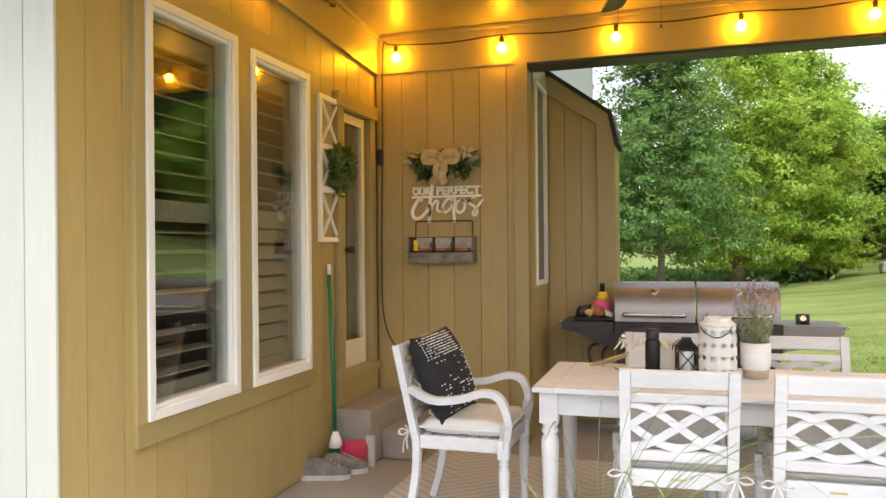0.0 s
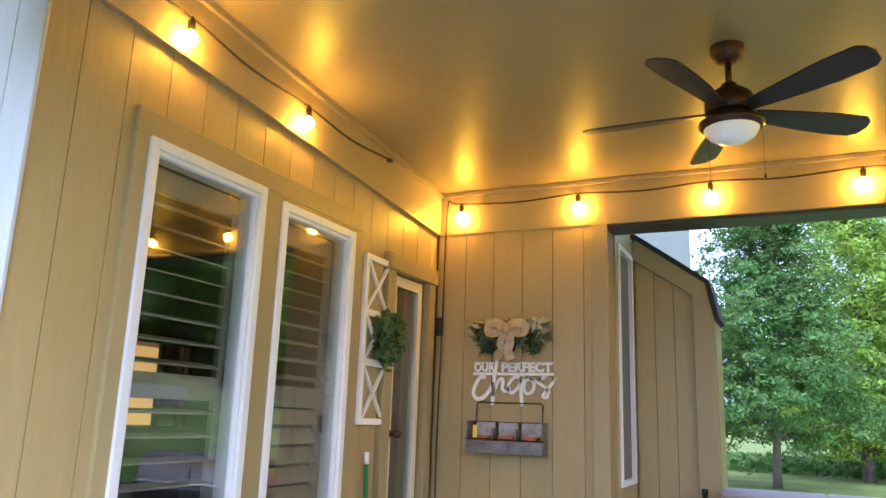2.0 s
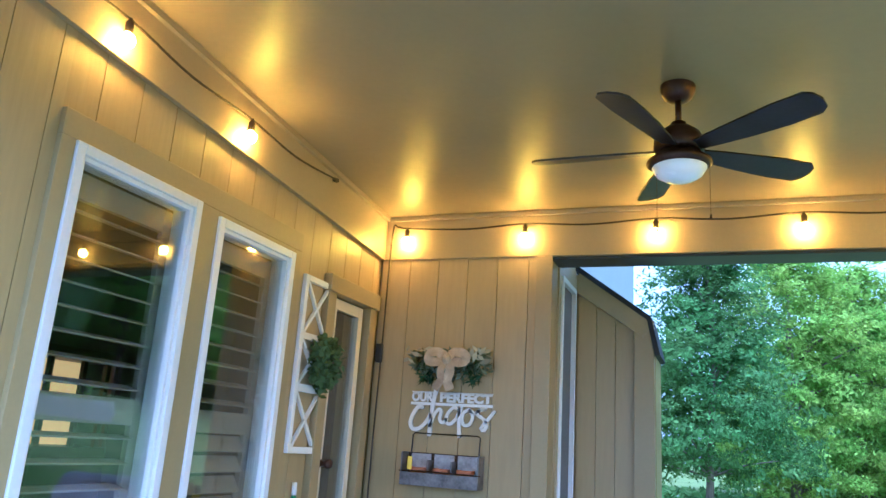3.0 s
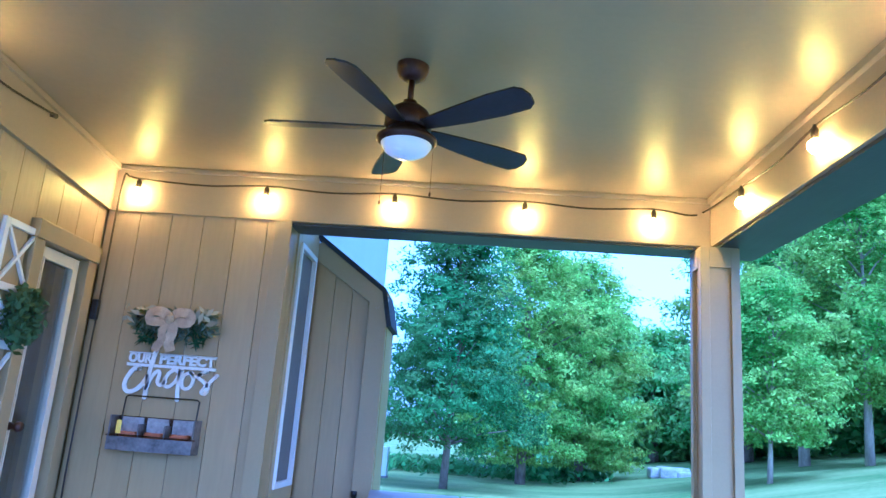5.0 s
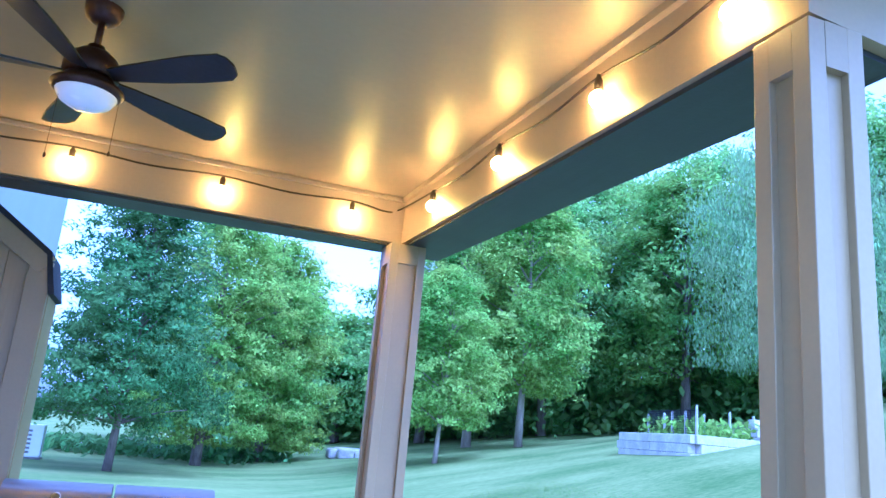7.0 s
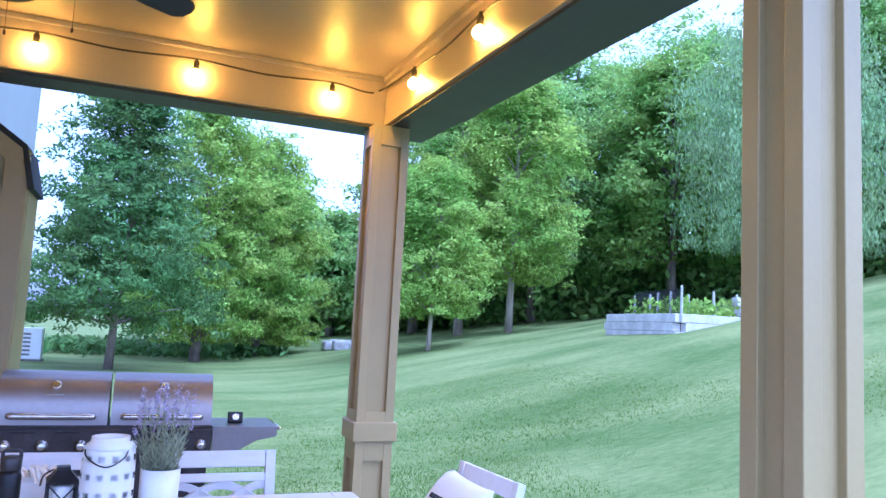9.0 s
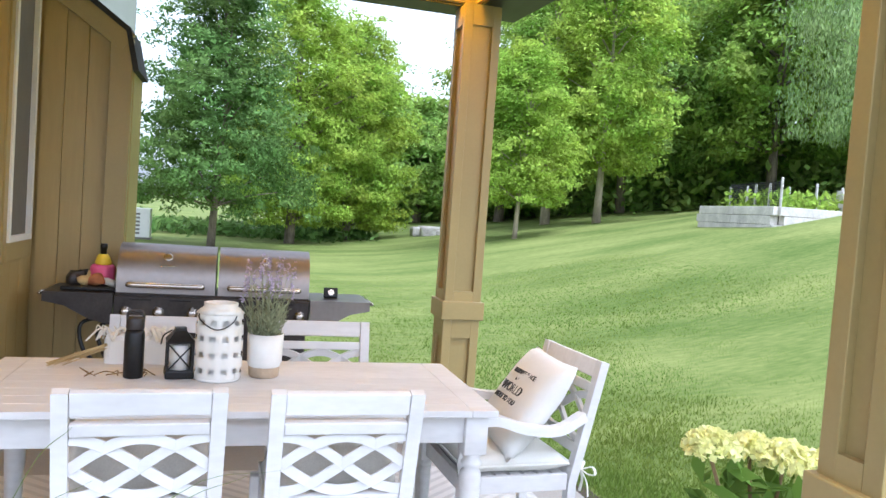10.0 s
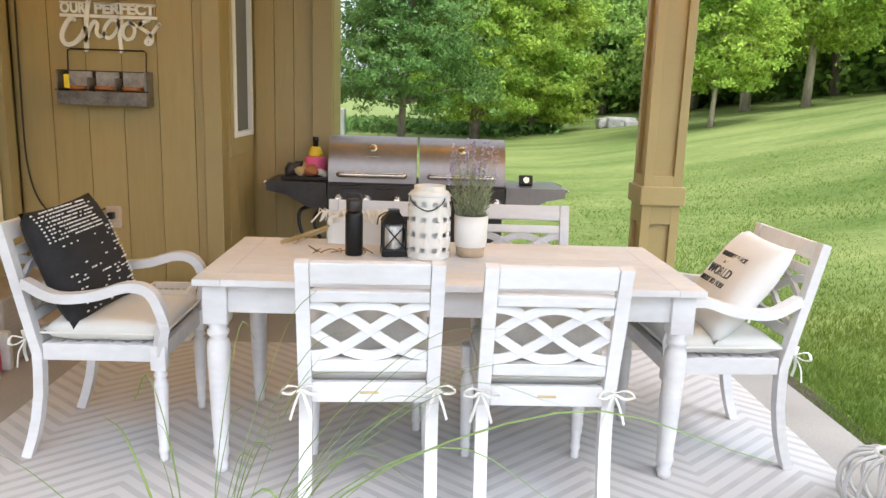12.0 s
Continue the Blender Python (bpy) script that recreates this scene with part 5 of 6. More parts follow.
crate = thing("plastic_crate", "white slotted plastic crate on the patio by the wall", "crate", (-0.36, 5.44, 0.0))
for a, b, c, d in ((-0.12, 0.12, -0.09, -0.08), (-0.12, 0.12, 0.08, 0.09), (-0.12, -0.11, -0.08, 0.08), (0.11, 0.12, -0.08, 0.08)):
    part("wall", boxed(a, b, c, d, 0.0, 0.2, 0.003), CERAMIC, crate)
    part("rim", boxed(a - 0.003, b + 0.003, c - 0.003, d + 0.003, 0.265, 0.305, 0.004), CERAMIC, crate)
    for k in range(7):
        if b - a > 0.1:
            part("slat", boxed(a + 0.005 + k * 0.035, a + 0.02 + k * 0.035, c, d, 0.2, 0.265), CERAMIC, crate)
        else:
            part("slat", boxed(a, b, c + 0.005 + k * 0.023, c + 0.015 + k * 0.023, 0.2, 0.265), CERAMIC, crate)
part("base", boxed(-0.11, 0.11, -0.08, 0.08, 0.0, 0.01), CERAMIC, crate)

outlet = thing("wall_outlet", "weathered wall outlet box with a plugged cord", "outlet", (-0.735, WY - 0.002, 0.66))
part("cover", boxed(-0.045, 0.045, -0.02, 0, -0.065, 0.065, 0.005), STONEWARE, outlet)
part("plug", boxed(-0.025, 0.01, -0.06, -0.02, -0.01, 0.03, 0.006), BLACKMETAL, outlet, "black plug")

# ---- ceiling fan ----
fan = thing("ceiling_fan", "bronze five-blade ceiling fan with an opal light", "fan", (0.725, 4.17, CEIL))
part("canopy", lathe(bmesh.new(), [(0.03, -0.045), (0.055, -0.032), (0.068, -0.004), (0.07, 0.02), (0.07, 0.05)], 28), BRONZE, fan, "", True)
part("downrod", lathe(bmesh.new(), [(0.013, -0.15), (0.013, -0.04)], 14), BRONZE, fan, "", True)
part("motor", lathe(bmesh.new(), [(0.088, -0.27), (0.1, -0.262), (0.1, -0.225), (0.085, -0.19), (0.055, -0.165), (0.03, -0.155), (0.03, -0.14), (0.02, -0.135)], 32), BRONZE, fan, "", True)
part("light_ring", lathe(bmesh.new(), [(0.112, -0.335), (0.128, -0.32), (0.126, -0.308), (0.095, -0.285), (0.085, -0.271)], 36), BRONZE, fan, "", True)
part("light_bowl", lathe(bmesh.new(), [(0.02, -0.392), (0.06, -0.384), (0.09, -0.366), (0.106, -0.34), (0.108, -0.325)], 36), OPAL, fan, "opal glass bowl", True)
for k in range(5):
    bm = bmesh.new()
    outline = [(0.09, 0.03), (0.16, 0.042), (0.3, 0.06), (0.45, 0.07), (0.57, 0.068), (0.6, 0.045), (0.612, 0.0), (0.602, -0.04), (0.575, -0.062), (0.45, -0.064), (0.3, -0.052), (0.16, -0.04), (0.09, -0.03)]
    lo = [bm.verts.new((x, y, -0.004)) for x, y in outline]
    hi = [bm.verts.new((x, y, 0.004)) for x, y in outline]
    bm.faces.new(lo[::-1]), bm.faces.new(hi)
    for i in range(len(outline)):
        j = (i + 1) % len(outline)
        bm.faces.new((lo[i], lo[j], hi[j], hi[i]))
    blade = part("blade", bm, BLADEWOOD, fan, "dark wooden blade")
    blade.matrix_basis = pose(0, 0, -0.262, 0, 0, -38 + 72 * k) @ pose(0, 0, 0, -14, 0, 0)
for x, y, drop in ((0.115, -0.02, 0.24), (-0.085, -0.03, 0.29)):
    part("pull_chain", tube(bmesh.new(), [(x, y, -0.3), (x, y, -0.3 - drop)], 0.0009, 5), BRONZE, fan)
    part("pull_bob", lathe(bmesh.new(), [(0.002, 0), (0.005, 0.006), (0.004, 0.016), (0.0015, 0.02)], 8, pose(x, y, -0.32 - drop)), BRONZE, fan, "", True)


# ---- string lights ----
def string_lights():
    s = thing("string_lights", "brown cord of lit amber globe bulbs along the beams", "string lights", (0, 0, CEIL))
    yb, xr, xl = 5.642 - 0.02, 2.43 - 0.02, WX + 0.05
    north = [(-1.08, yb), (-0.275, yb), (0.52, yb), (1.313, yb), (2.085, yb)]
    east = [(xr, 5.03), (xr, 4.18), (xr, 3.37), (xr, 2.72)]
    west = [(xl, 3.98, -0.022), (xl, 3.16, 0.022)]
    line = [(-1.2, yb, -0.9), (-1.19, yb, -0.13), (-1.15, yb, -0.075)]
    pts = []
    for (x, y) in north:
        pts.append((x, y, -0.085))
    for i in range(len(pts) - 1):
        line.append(pts[i])
        line.append(((pts[i][0] + pts[i + 1][0]) / 2, yb, -0.105))
    line += [pts[-1], (2.3, yb, -0.11), (2.395, yb - 0.01, -0.08)]
    epts = [(x, y, -0.1 + lift(x, y)) for x, y in east]
    for i, p in enumerate(epts):
        line.append(p)
        if i + 1 < len(epts):
            line.append((xr, (p[1] + epts[i + 1][1]) / 2, p[2] - 0.035))
    part("cord", tube(bmesh.new(), spline(line, 5), 0.0055, 6), CORDMAT, s, "", True)
    part("cord", tube(bmesh.new(), spline([(xl - 0.01, 4.86, -0.005), (xl, 4.8, -0.015), (xl, 4.4, -0.045), (xl, 3.98, -0.017), (xl, 3.55, -0.02), (xl, 3.16, 0.027), (xl, 2.7, 0.03)], 5), 0.0055, 6), CORDMAT, s, "", True)
    part("plug_end", tube(bmesh.new(), [(xl - 0.01, 4.84, -0.012), (xl - 0.015, 4.885, -0.002)], 0.014, 8), CORDMAT, s)
    part("drop_cord", tube(bmesh.new(), spline([(-1.2, yb, -0.9), (-1.21, yb, -1.6), (-1.2, yb, -2.1), (-1.1, yb, -2.33), (-0.9, yb, -2.36), (-0.78, yb, -2.3)], 6), 0.005, 6), CORDMAT, s)
    part("timer", boxed(-1.235, -1.195, yb - 0.02, yb + 0.015, -0.98, -0.86, 0.006), BLACKMETAL, s, "black inline timer")
    sock = as_mesh("socket", lathe(bmesh.new(), [(0.012, -0.062), (0.016, -0.055), (0.016, -0.02), (0.008, -0.005), (0.006, 0.004)], 12), CORDMAT, True)
    globe = as_mesh("bulb", lathe(bmesh.new(), [(0.004, -0.123), (0.018, -0.118), (0.029, -0.104), (0.032, -0.09), (0.028, -0.076), (0.015, -0.064), (0.012, -0.06)], 14), BULB, True)
    for x, y, z in [(x, y, -0.09) for x, y in north] + [(x, y, -0.105 + lift(x, y)) for x, y in east] + west:
        for nm, me in (("socket", sock), ("bulb", globe)):
            ob = new(nm, me)
            ob.parent = s
            ob.matrix_basis = pose(x + (0.012 if x == xl else -0.012 if x == xr else 0), y - (0.012 if y == yb else 0), z)


string_lights()

# ---- planters by the camera's side of the patio ----
HYDLEAF = leaf_material("hydrangea_leaf", (0.13, 0.24, 0.04), 0.35, 0.3)
hyd = thing("hydrangea_pot", "potted hydrangea with cream-green flower heads in a white pot", "potted plant", (2.735, 3.2, 0.0))
part("pot", lathe(bmesh.new(), [(0.15, 0.0), (0.18, 0.02), (0.215, 0.36), (0.24, 0.375), (0.245, 0.415), (0.235, 0.425), (0.21, 0.42)], 40, caps=False), CERAMIC, hyd, "white glazed pot", True)
part("lining", lathe(bmesh.new(), [(0.208, 0.418), (0.2, 0.37), (0.19, 0.3)], 40, caps=False), TERRACOTTA, hyd, "bare clay inside", True)
part("earth", lathe(bmesh.new(), [(0.18, 0.28), (0.195, 0.315)], 30), SOIL, hyd)
heads = [(-0.13, 0.1, 0.79, 0.085), (0.03, 0.12, 0.775, 0.075), (0.12, 0.07, 0.755, 0.09), (0.3, 0.08, 0.7, 0.11), (0.22, -0.1, 0.6, 0.08)]
pc, ps, lc, lsz = [], [], [], []
for hx, hy, hz, hr in heads:
    part("stem", tube(bmesh.new(), spline([(hx * 0.2, hy * 0.2, 0.3), (hx * 0.45, hy * 0.5, 0.5), (hx, hy, hz - hr * 0.4)], 5), 0.006, 6), STEM, hyd)
    k = 420
    d = unit(r.randn(k, 3))
    d[:, 2] = np.abs(d[:, 2]) * 0.9 - 0.25
    pc.append(np.array([hx, hy, hz]) + d * hr * (0.75 + 0.3 * r.rand(k, 1)))
    ps.append(0.011 + 0.006 * r.rand(k))
    for q in range(12):
        a = r.rand() * 6.28
        lc.append([hx * 0.8 + 0.07 * math.cos(a), hy * 0.8 + 0.07 * math.sin(a), hz - hr * 0.7 - 0.12 * r.rand()])
        lsz.append(0.055 + 0.035 * r.rand())
for i in range(6):
    a = r.rand() * 6.28
    part("stem", tube(bmesh.new(), spline([(0.05 * math.cos(a), 0.05 * math.sin(a), 0.3), (0.12 * math.cos(a), 0.12 * math.sin(a), 0.45), (0.2 * math.cos(a), 0.2 * math.sin(a), 0.52)], 4), 0.004, 5), STEM, hyd)
spray("petals", hyd, np.concatenate(pc), np.concatenate(ps), PETAL, 9, 0.8)
spray("leaves", hyd, np.array(lc), np.array(lsz), HYDLEAF, 10, 0.42)
cl, cz = [], []
for i in range(50):
    a = r.rand() * 6.28
    cl.append([0.17 * math.cos(a) * (0.6 + 0.5 * r.rand()), 0.17 * math.sin(a) * (0.6 + 0.5 * r.rand()), 0.36 + 0.14 * r.rand()])
    cz.append(0.03 + 0.015 * r.rand())
spray("silver_leaves", hyd, np.array(cl), np.array(cz), leaf_material("dusty_miller_leaf", (0.5, 0.53, 0.5), 0.2), 11, 0.4)

cage = thing("wire_lantern", "round white bent-cane lantern on the patio", "lantern", (2.72, 3.62, 0.0))
for k in range(16):
    t = tube(bmesh.new(), spline([(0.05, 0, 0.012), (0.14, 0, 0.05), (0.165, 0, 0.13), (0.13, 0, 0.21), (0.06, 0, 0.24)], 5), 0.008, 7)
    rib = part("rib", t, WASH, cage, "", True)
    rib.matrix_basis = pose(0, 0, 0, 0, 0, 22.5 * k)
for rr, z in ((0.055, 0.012), (0.06, 0.24)):
    part("hoop", tube(bmesh.new(), [(rr * math.cos(i * 0.3142), rr * math.sin(i * 0.3142), z) for i in range(21)], 0.009, 7), WASH, cage, "", True)

tall = thing("grass_planter", "ornamental grass with long arching blades in a dark pot", "potted plant", (0.69, 2.42, 0.0))
part("pot", lathe(bmesh.new(), [(0.12, 0), (0.14, 0.02), (0.17, 0.3), (0.18, 0.3), (0.18, 0.33), (0.16, 0.33), (0.15, 0.28)], 30, caps=False), BLACKMETAL, tall, "", True)
part("earth", lathe(bmesh.new(), [(0.14, 0.25), (0.155, 0.29)], 24), SOIL, tall)
REED = leaf_material("reed_blade", (0.28, 0.37, 0.13), 0.4, 0.3)
for i in range(30):
    a, lean_r, h = rng.gauss(0.6, 1.2), rng.uniform(0.14, 0.6), rng.uniform(0.3, 0.74)
    ca, sa = math.cos(a), math.sin(a)
    pts = spline([(0.08 * ca * rng.random(), 0.08 * sa * rng.random(), 0.28), (lean_r * 0.35 * ca, lean_r * 0.35 * sa, 0.28 + h * 0.65), (lean_r * ca, lean_r * sa, 0.28 + h), (lean_r * 1.5 * ca, lean_r * 1.5 * sa, 0.28 + h * rng.uniform(0.85, 1.12))], 5)
    part("blade", tube(bmesh.new(), pts, 0.005, 4, 0.3, 0.0008), REED, tall)


# ---- garden ----
def tree(x, y, h, w, mat, seed, low=0.16, leaf=0.11, count=16000, trunk=0.14, droop=0.0, label="leafy green tree on the lawn", group="garden trees", lobes=70, narrow=0.45, bark=None, cone=0.0):
    g = np.random.RandomState(seed)
    z = float(rise(np.array(x), np.array(y))) - 0.05
    t = thing("tree", label, "tree", (x, y, z), group=group)
    bm = bmesh.new()
    bend = g.randn(2) * 0.12
    tube(bm, [(0, 0, 0), (bend[0] * 0.3, bend[1] * 0.3, h * 0.2), (bend[0], bend[1], h * 0.5), (bend[0] * 1.3, bend[1] * 1.3, h * 0.86)], trunk, 10, 1.0, trunk * 0.15)
    c = []
    for i in range(lobes):
        f = (i + g.rand()) / lobes
        zz = low + (1 - low) * f
        prof = 0.7 + 0.3 * f / 0.28 if f < 0.28 else max(0.06, 1 - ((f - 0.28) / 0.72) ** 2.3) ** 0.62
        prof = prof * (1 - cone) + cone * max(0.05, 1 - f) ** 0.8
        a = i * 2.4 + g.rand() * 0.8
        rad = w / 2 * prof * (0.3 + 0.62 * g.rand() ** 0.5) * (0.75 + 0.5 * g.rand())
        c.append((rad * math.cos(a), rad * math.sin(a), zz * h * (0.95 + 0.05 * g.rand())))
    c = np.array(c)
    for p in c[:: max(1, lobes // 22)]:
        s = max(low * 0.95, min(0.8, p[2] / h - 0.14)) * h
        tube(bm, [(bend[0] * s / h, bend[1] * s / h, s), (p[0] * 0.5, p[1] * 0.5, (s + p[2]) / 2 + 0.1), tuple(p)], trunk * 0.32, 5, 1.0, trunk * 0.06)
    part("trunk", bm, bark or BARK, t, "", True)
    size = w * 0.07 * (0.5 + 0.9 * g.rand(lobes))
    per = 30
    twigs = count // per + 1
    home = g.randint(0, lobes, twigs)
    twig = c[home] + g.randn(twigs, 3) * size[home][:, None] * np.array([1.15, 1.15, 0.62])
    own = np.repeat(np.arange(twigs), per)[:count]
    lobe = home[own]
    cen = twig[own] + g.randn(count, 3) * leaf * np.array([2.3, 2.3, 1.1])
    if droop:
        fall = g.rand(count) ** 1.5 * droop
        cen[:, 2] -= fall
        cen[:, :2] += c[lobe][:, :2] * 0.08
    cen[:, 2] = np.maximum(cen[:, 2], low * h * (0.7 + 0.2 * g.rand(count)))
    out = unit(cen - np.array([0, 0, h * 0.5]))
    nrm = unit(out * 0.6 + np.array([0, 0, 0.7]) + (g.randn(twigs, 3) * 0.45)[own] + g.randn(count, 3) * 0.35)
    u = unit(np.cross(nrm, g.randn(count, 3)))
    v = np.cross(nrm, u)
    if droop:
        v = unit(v * 0.5 + np.array([0, 0, -1.0]))
    ls = leaf * (0.6 + 0.8 * g.rand(count))[:, None]
    ob = new("crown", quads_mesh("crown", cen, u * ls * narrow, v * ls, mat))
    ob.parent = t
    return t


tree(0.42, 23.6, 8.3, 5.4, LEAF_DARK, 11, 0.16, 0.062, 66000, 0.13, label="dark green maple with a low pointed crown", lobes=105, cone=0.75)
tree(2.95, 28.6, 9.2, 4.8, LEAF_LIGHT, 12, 0.1, 0.07, 64000, 0.2, label="bright green tree beside the dark maple", lobes=110)
tree(5.4, 31.5, 8.8, 5.0, LEAF_LIGHT, 13, 0.08, 0.08, 56000, 0.2, label="bright green broad-leaved tree", lobes=100)
tree(9.44, 23.1, 6.0, 3.6, LEAF_LIGHT, 14, 0.22, 0.06, 38000, 0.085, label="slim young light-green maple on the lawn", bark=PALEBARK, lobes=80, cone=0.4)
tree(14.0, 31.5, 11.0, 5.8, LEAF_MID, 15, 0.22, 0.09, 46000, 0.22, label="mid-green tree at the lawn's edge", bark=PALEBARK, lobes=90)
tree(13.87, 26.4, 10.0, 5.4, LEAF_LIGHT, 16, 0.22, 0.085, 46000, 0.16, label="light green maple with a bare straight trunk", bark=PALEBARK, lobes=90)
tree(19.8, 18.9, 9.4, 6.6, LEAF_PALE, 17, 0.2, 0.075, 48000, 0.26, 0.8, label="pale weeping tree with hanging branches", lobes=140, narrow=0.35)
WOODS = [(8.0, 44, 11.5, 7), (11.0, 43, 8.5, 6.5), (14.0, 37.5, 7.5, 5.5), (17.5, 42, 17, 10), (20, 36, 16, 9), (24.5, 40, 20, 11), (25, 31, 16, 9), (30, 35, 20, 11), (30, 25, 17, 10),
         (36, 29, 20, 12), (36, 19, 19, 11), (42, 24, 20, 12), (28, 14, 16, 9), (38, 8, 18, 11), (3.0, 48, 9, 8), (22, 48, 20, 12), (33, 45, 22, 13)]
for i, (x, y, h, w) in enumerate(WOODS):
    tree(x, y, h * 0.8, w, LEAF_WOOD if i % 3 else LEAF_MID, 40 + i, 0.2, 0.14, 36000, 0.28, label="tall dense woodland tree behind the lawn", group="woodland trees", lobes=80)


def thicket():
    """Dark undergrowth along the foot of the woods."""
    g = np.random.RandomState(90)
    k = 46000
    s = g.rand(k)
    px = np.where(s < 0.55, 6 + s / 0.55 * 20, 26 + (s - 0.55) / 0.45 * 8)
    py = np.where(s < 0.55, 45 - s / 0.55 * 14, 31 - (s - 0.55) / 0.45 * 24)
    px, py = px + 2.5 + g.randn(k) * 1.3, py + 2.5 + g.randn(k) * 1.3
    hmax = 2.0 + 1.8 * np.sin(px * 1.7 + py) ** 2
    cen = np.stack([px, py, rise(px, py) + hmax * g.rand(k)], 1)
    n = unit(g.randn(k, 3) + np.array([0, 0, 0.6]))
    u = unit(np.cross(n, g.randn(k, 3)))
    ls = 0.26 * (0.6 + 0.8 * g.rand(k))[:, None]
    tagged(new("undergrowth", quads_mesh("undergrowth", cen, u * ls * 0.5, np.cross(n, u) * ls, LEAF_WOOD)), "dark tangled undergrowth at the edge of the woods", "undergrowth", kind="stuff")


thicket()


def grass():
    g = np.random.RandomState(77)
    k = 360000
    rad = 0.7 + 13 * g.rand(k) ** 1.6
    ang = np.radians(-60 + 190 * g.rand(k))
    px, py = 2.3 + rad * np.cos(ang), 3.4 + rad * np.sin(ang)
    keep = ~((px < 3.02) & (py < 6.78)) & (py > -2.0)
    px, py = px[keep], py[keep]
    k = len(px)
    clump = np.sin(px * 5.1 + 1.3 * np.sin(py * 3.7)) * np.cos(py * 4.3)
    h = 0.03 + 0.018 * g.rand(k) + 0.012 * clump
    h = np.where(px < 3.14, h * 0.8, h) * np.clip(1.2 - rad[keep] / 14, 0.25, 1)
    base = np.stack([px, py, rise(px, py) - 0.005], 1)
    a = g.rand(k) * 6.283
    u = np.stack([np.cos(a), np.sin(a), np.zeros(k)], 1) * (0.0028 + 0.0022 * g.rand(k) + 0.0003 * np.hypot(px - 2.3, py - 3.4))[:, None]
    tip = np.stack([g.randn(k) * 0.018, g.randn(k) * 0.018, np.maximum(h, 0.015)], 1)
    tagged(new("grass", quads_mesh("grass", base, u, tip, BLADE, True)), "short green mown grass beside the patio", "grass", kind="stuff")


grass()


def block_bed():
    x0, y0 = 12.2, 14.8
    z = float(rise(np.array(12.4), np.array(16.0))) - 0.15
    bed = thing("raised_bed", "raised garden bed of pale weathered timbers with a net fence", "garden bed", (12.25, 14.85, z))
    block = as_mesh("timber", boxed(-0.765, 0.765, -0.1, 0.1, -0.097, 0.097, 0.012), CONCBLOCK)
    d = Vector((0.28, 3.3, 0)).normalized()
    e = Vector((d.y, -d.x, 0))
    for row in range(3):
        for wall_dir, length, start in ((d, 3.3, Vector((0, 0, 0))), (e, 4.6, Vector((0, 0, 0)))):
            n = round(length / 1.54)
            for i in range(n):
                p = start + wall_dir * (0.77 + 1.54 * i + 0.1 * (row % 2))
                ob = new("timber", block)
                ob.parent = bed
                ob.matrix_basis = pose(p.x, p.y, 0.1 + 0.2 * row, 0, 0, math.degrees(math.atan2(wall_dir.y, wall_dir.x)) + rng.uniform(-0.5, 0.5))
    part("earth", boxed(0.32, 4.4, 0.05, 2.9, 0.0, 0.52, 0.05), SOIL, bed)
    for row in range(3):
        for i in range(2):
            ob = new("timber", block)
            ob.parent = bed
            ob.matrix_basis = pose(2.8 + i * 1.54, 0.35 + 0.08 * row, 0.6 + 0.2 * row, 0, 0, rng.uniform(-1, 1))
    post = as_mesh("stake", lathe(bmesh.new(), [(0.028, 0.4), (0.028, 1.14), (0.018, 1.17)], 8), SHOESOLE)
    for i, (px, py) in enumerate(((0.3, 0.3), (0.4, 0.8), (0.5, 1.4), (0.5, 1.7), (0.7, 2.6), (1.6, 2.8), (1.4, 0.5), (2.1, 0.5), (2.6, 2.8))):
        ob = new("stake", post)
        ob.parent = bed
        ob.matrix_basis = pose(px, py, rng.uniform(-0.15, 0.1))
    bm = bmesh.new()
    for zz in np.arange(0.6, 1.2, 0.05):
        tube(bm, [(0.3, 0.3, zz), (0.5, 1.4, zz), (0.7, 2.6, zz), (2.6, 2.8, zz)], 0.008, 3)
    for yy in np.arange(0.3, 2.6, 0.06):
        tube(bm, [(0.3 + (yy - 0.3) * 0.17, yy, 0.6), (0.3 + (yy - 0.3) * 0.17, yy, 1.18)], 0.008, 3)
    part("netting", bm, BLACKMETAL, bed, "black net fencing")
    k = 900
    cen = np.stack([0.3 + 2.2 * r.rand(k), 0.3 + 2.2 * r.rand(k), 0.55 + 0.45 * r.rand(k) ** 2], 1)
    spray("vegetable_foliage", bed, cen, 0.07 + 0.06 * r.rand(k), LEAF_LIGHT, 21, 0.5)


block_bed()
ledge = thing("stone_ledge", "flat limestone boulders on the lawn", "stones", (8.3, 30.6, float(rise(np.array(8.4), np.array(30.5))) - 0.05))
for x, y, sx, sy, sz in ((0, 0, 0.7, 0.5, 0.4), (0.75, -0.4, 0.55, 0.5, 0.34), (1.4, -0.9, 0.6, 0.5, 0.32), (0.4, -0.2, 0.9, 0.6, 0.46)):
    part("boulder", boxed(x - sx / 1.6, x + sx / 1.6, y - sy / 1.6, y + sy / 1.6, 0, sz, 0.09, pose(0, 0, 0, 0, 0, x * 9)), STONE, ledge)
border = thing("stone_border", "low limestone border round the planted bed under the trees", "stones", (0, 33.0, -0.05))
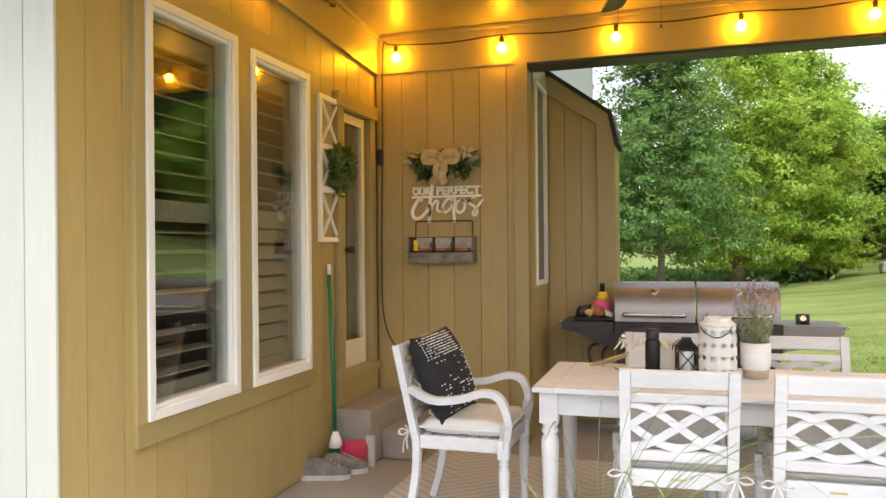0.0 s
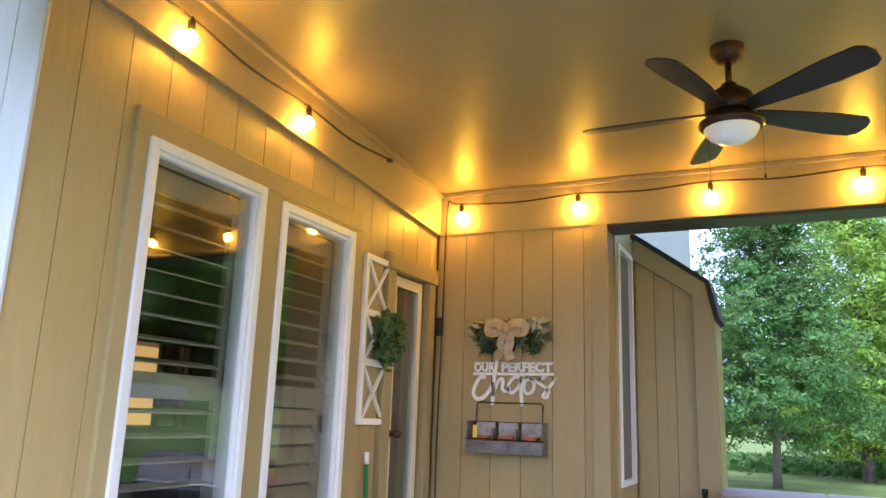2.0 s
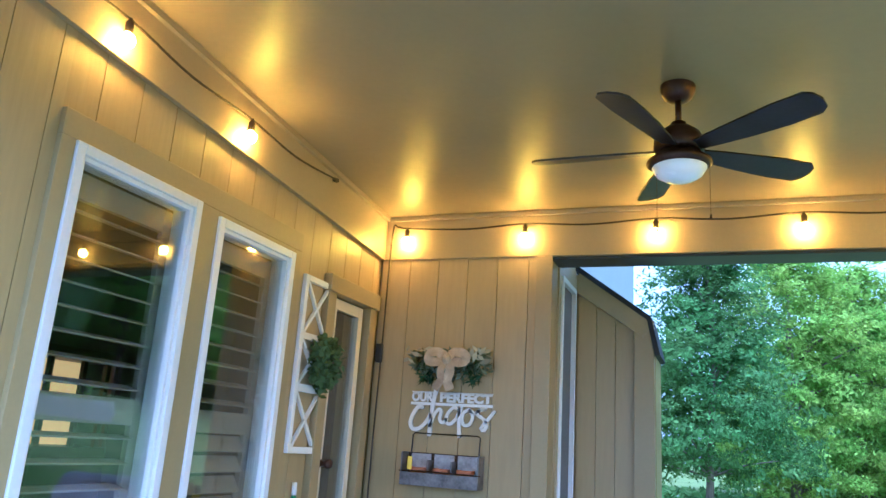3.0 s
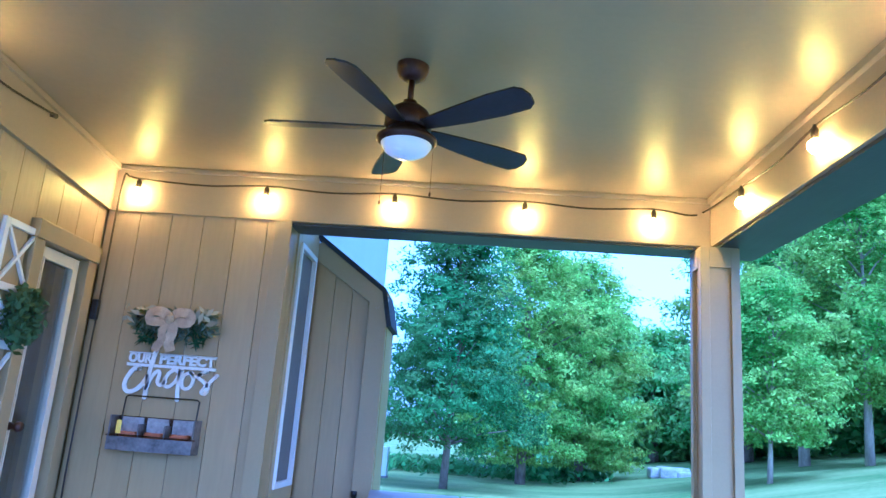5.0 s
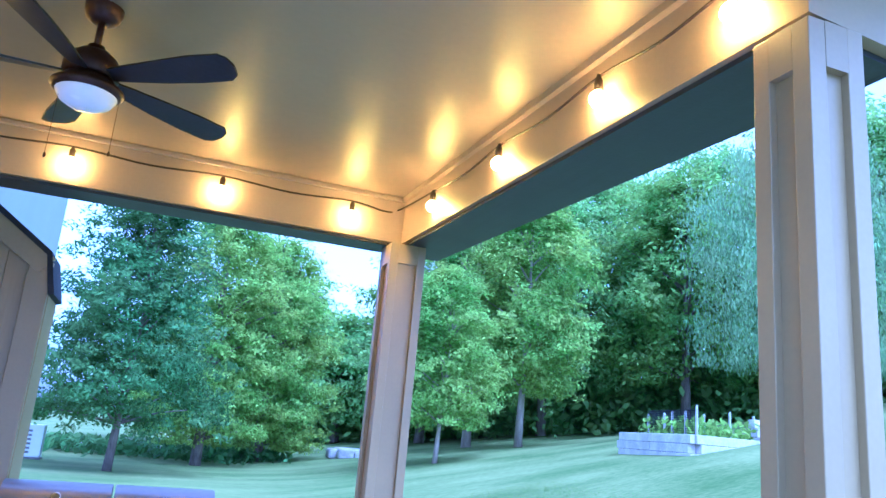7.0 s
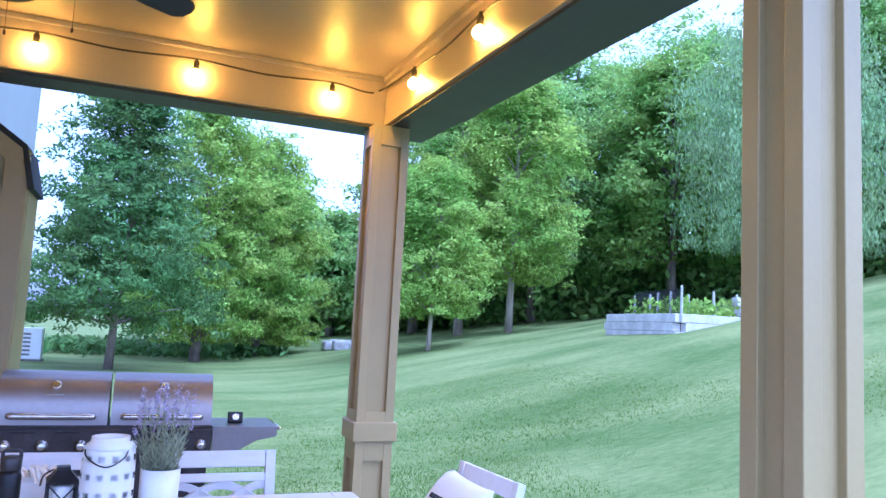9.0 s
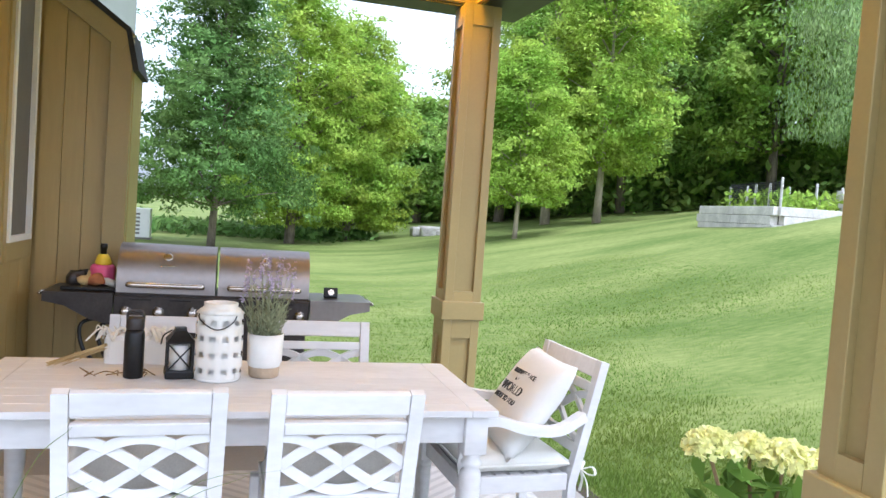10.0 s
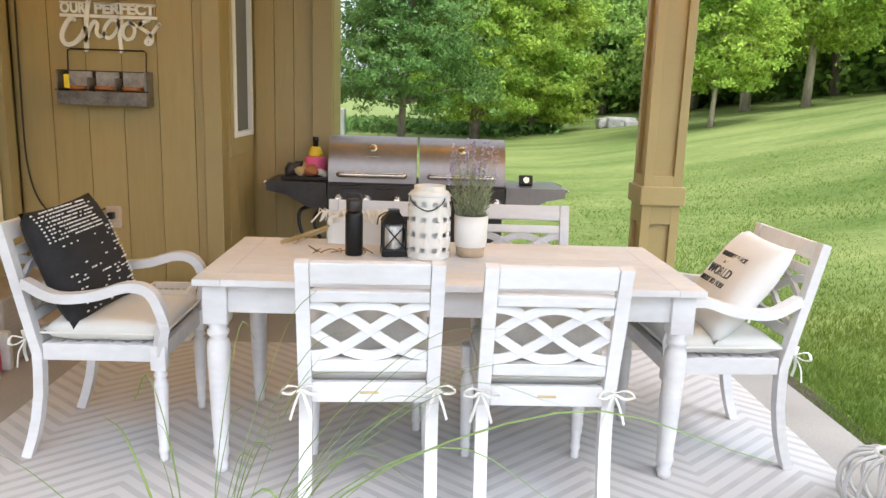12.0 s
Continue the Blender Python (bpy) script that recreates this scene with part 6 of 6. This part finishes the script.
for i in range(16):
    x = -2 + i * 0.5
    sz = 0.25 + 0.14 * rng.random()
    part("boulder", boxed(x, x + 0.46, -0.2, 0.25, 0, sz, 0.06, pose(0, 0.05 * (i - 8) ** 2 * 0.3, 0, 0, 0, rng.uniform(-3, 3))), STONE, border)
shrubs = thing("shrub_bed", "low green shrubs round the foot of the trees", "shrubs", (1.5, 32.0, -0.05))
k = 1800
cen = np.stack([-4 + 9 * r.rand(k), 1.0 * r.randn(k), 0.05 + 0.5 * r.rand(k)], 1)
spray("leaves", shrubs, cen, 0.13 + 0.08 * r.rand(k), LEAF_DARK, 31, 0.5)

house = thing("far_house", "dark grey house half hidden behind the trees", "house", (11.3, 53.0, float(rise(np.array(11.3), np.array(45.0)))))
part("wall", boxed(-3.2, 5.0, 0, 6, 0, 4.2), SLATE, house)
bm = bmesh.new()
for a, b, top in ((-3.6, 5.4, 4.2),):
    pr = [(-0.5, 4.1), (3, 6.4), (6.5, 4.1)]
    lo, hi = [bm.verts.new((a, y, z)) for y, z in pr], [bm.verts.new((b, y, z)) for y, z in pr]
    bm.faces.new(lo), bm.faces.new(hi[::-1])
    for i in range(3):
        bm.faces.new((lo[i], hi[i], hi[(i + 1) % 3], lo[(i + 1) % 3]))
    bmesh.ops.recalc_face_normals(bm, faces=bm.faces)
part("roof", bm, SHINGLE, house)
for x in (-1.6, 2.4):
    w = part("window", ring(bmesh.new(), "y", -0.06, 0.02, x, x + 1.3, 1.3, 2.9, 0.1), CERAMIC, house, "white-framed window")
    part("pane", boxed(x + 0.1, x + 1.2, -0.03, -0.02, 1.4, 2.8), GLASS, w)
    part("mullion", boxed(x + 0.6, x + 0.7, -0.06, 0.0, 1.4, 2.8), CERAMIC, w)

unit_box = thing("utility_box", "pale grey louvered utility cabinet beside the house", "utility cabinet", (-1.77, 26.5, -0.04))
part("cabinet", boxed(-0.27, 0.27, -0.25, 0.25, 0.06, 0.97, 0.02), CERAMIC, unit_box)
for i in range(6):
    part("louver", boxed(-0.23, -0.03, -0.265, -0.25, 0.16 + i * 0.12, 0.22 + i * 0.12), GALV, unit_box)
part("stand", boxed(-0.3, 0.3, -0.3, 0.3, 0.0, 0.06, 0.01), GALV, unit_box)
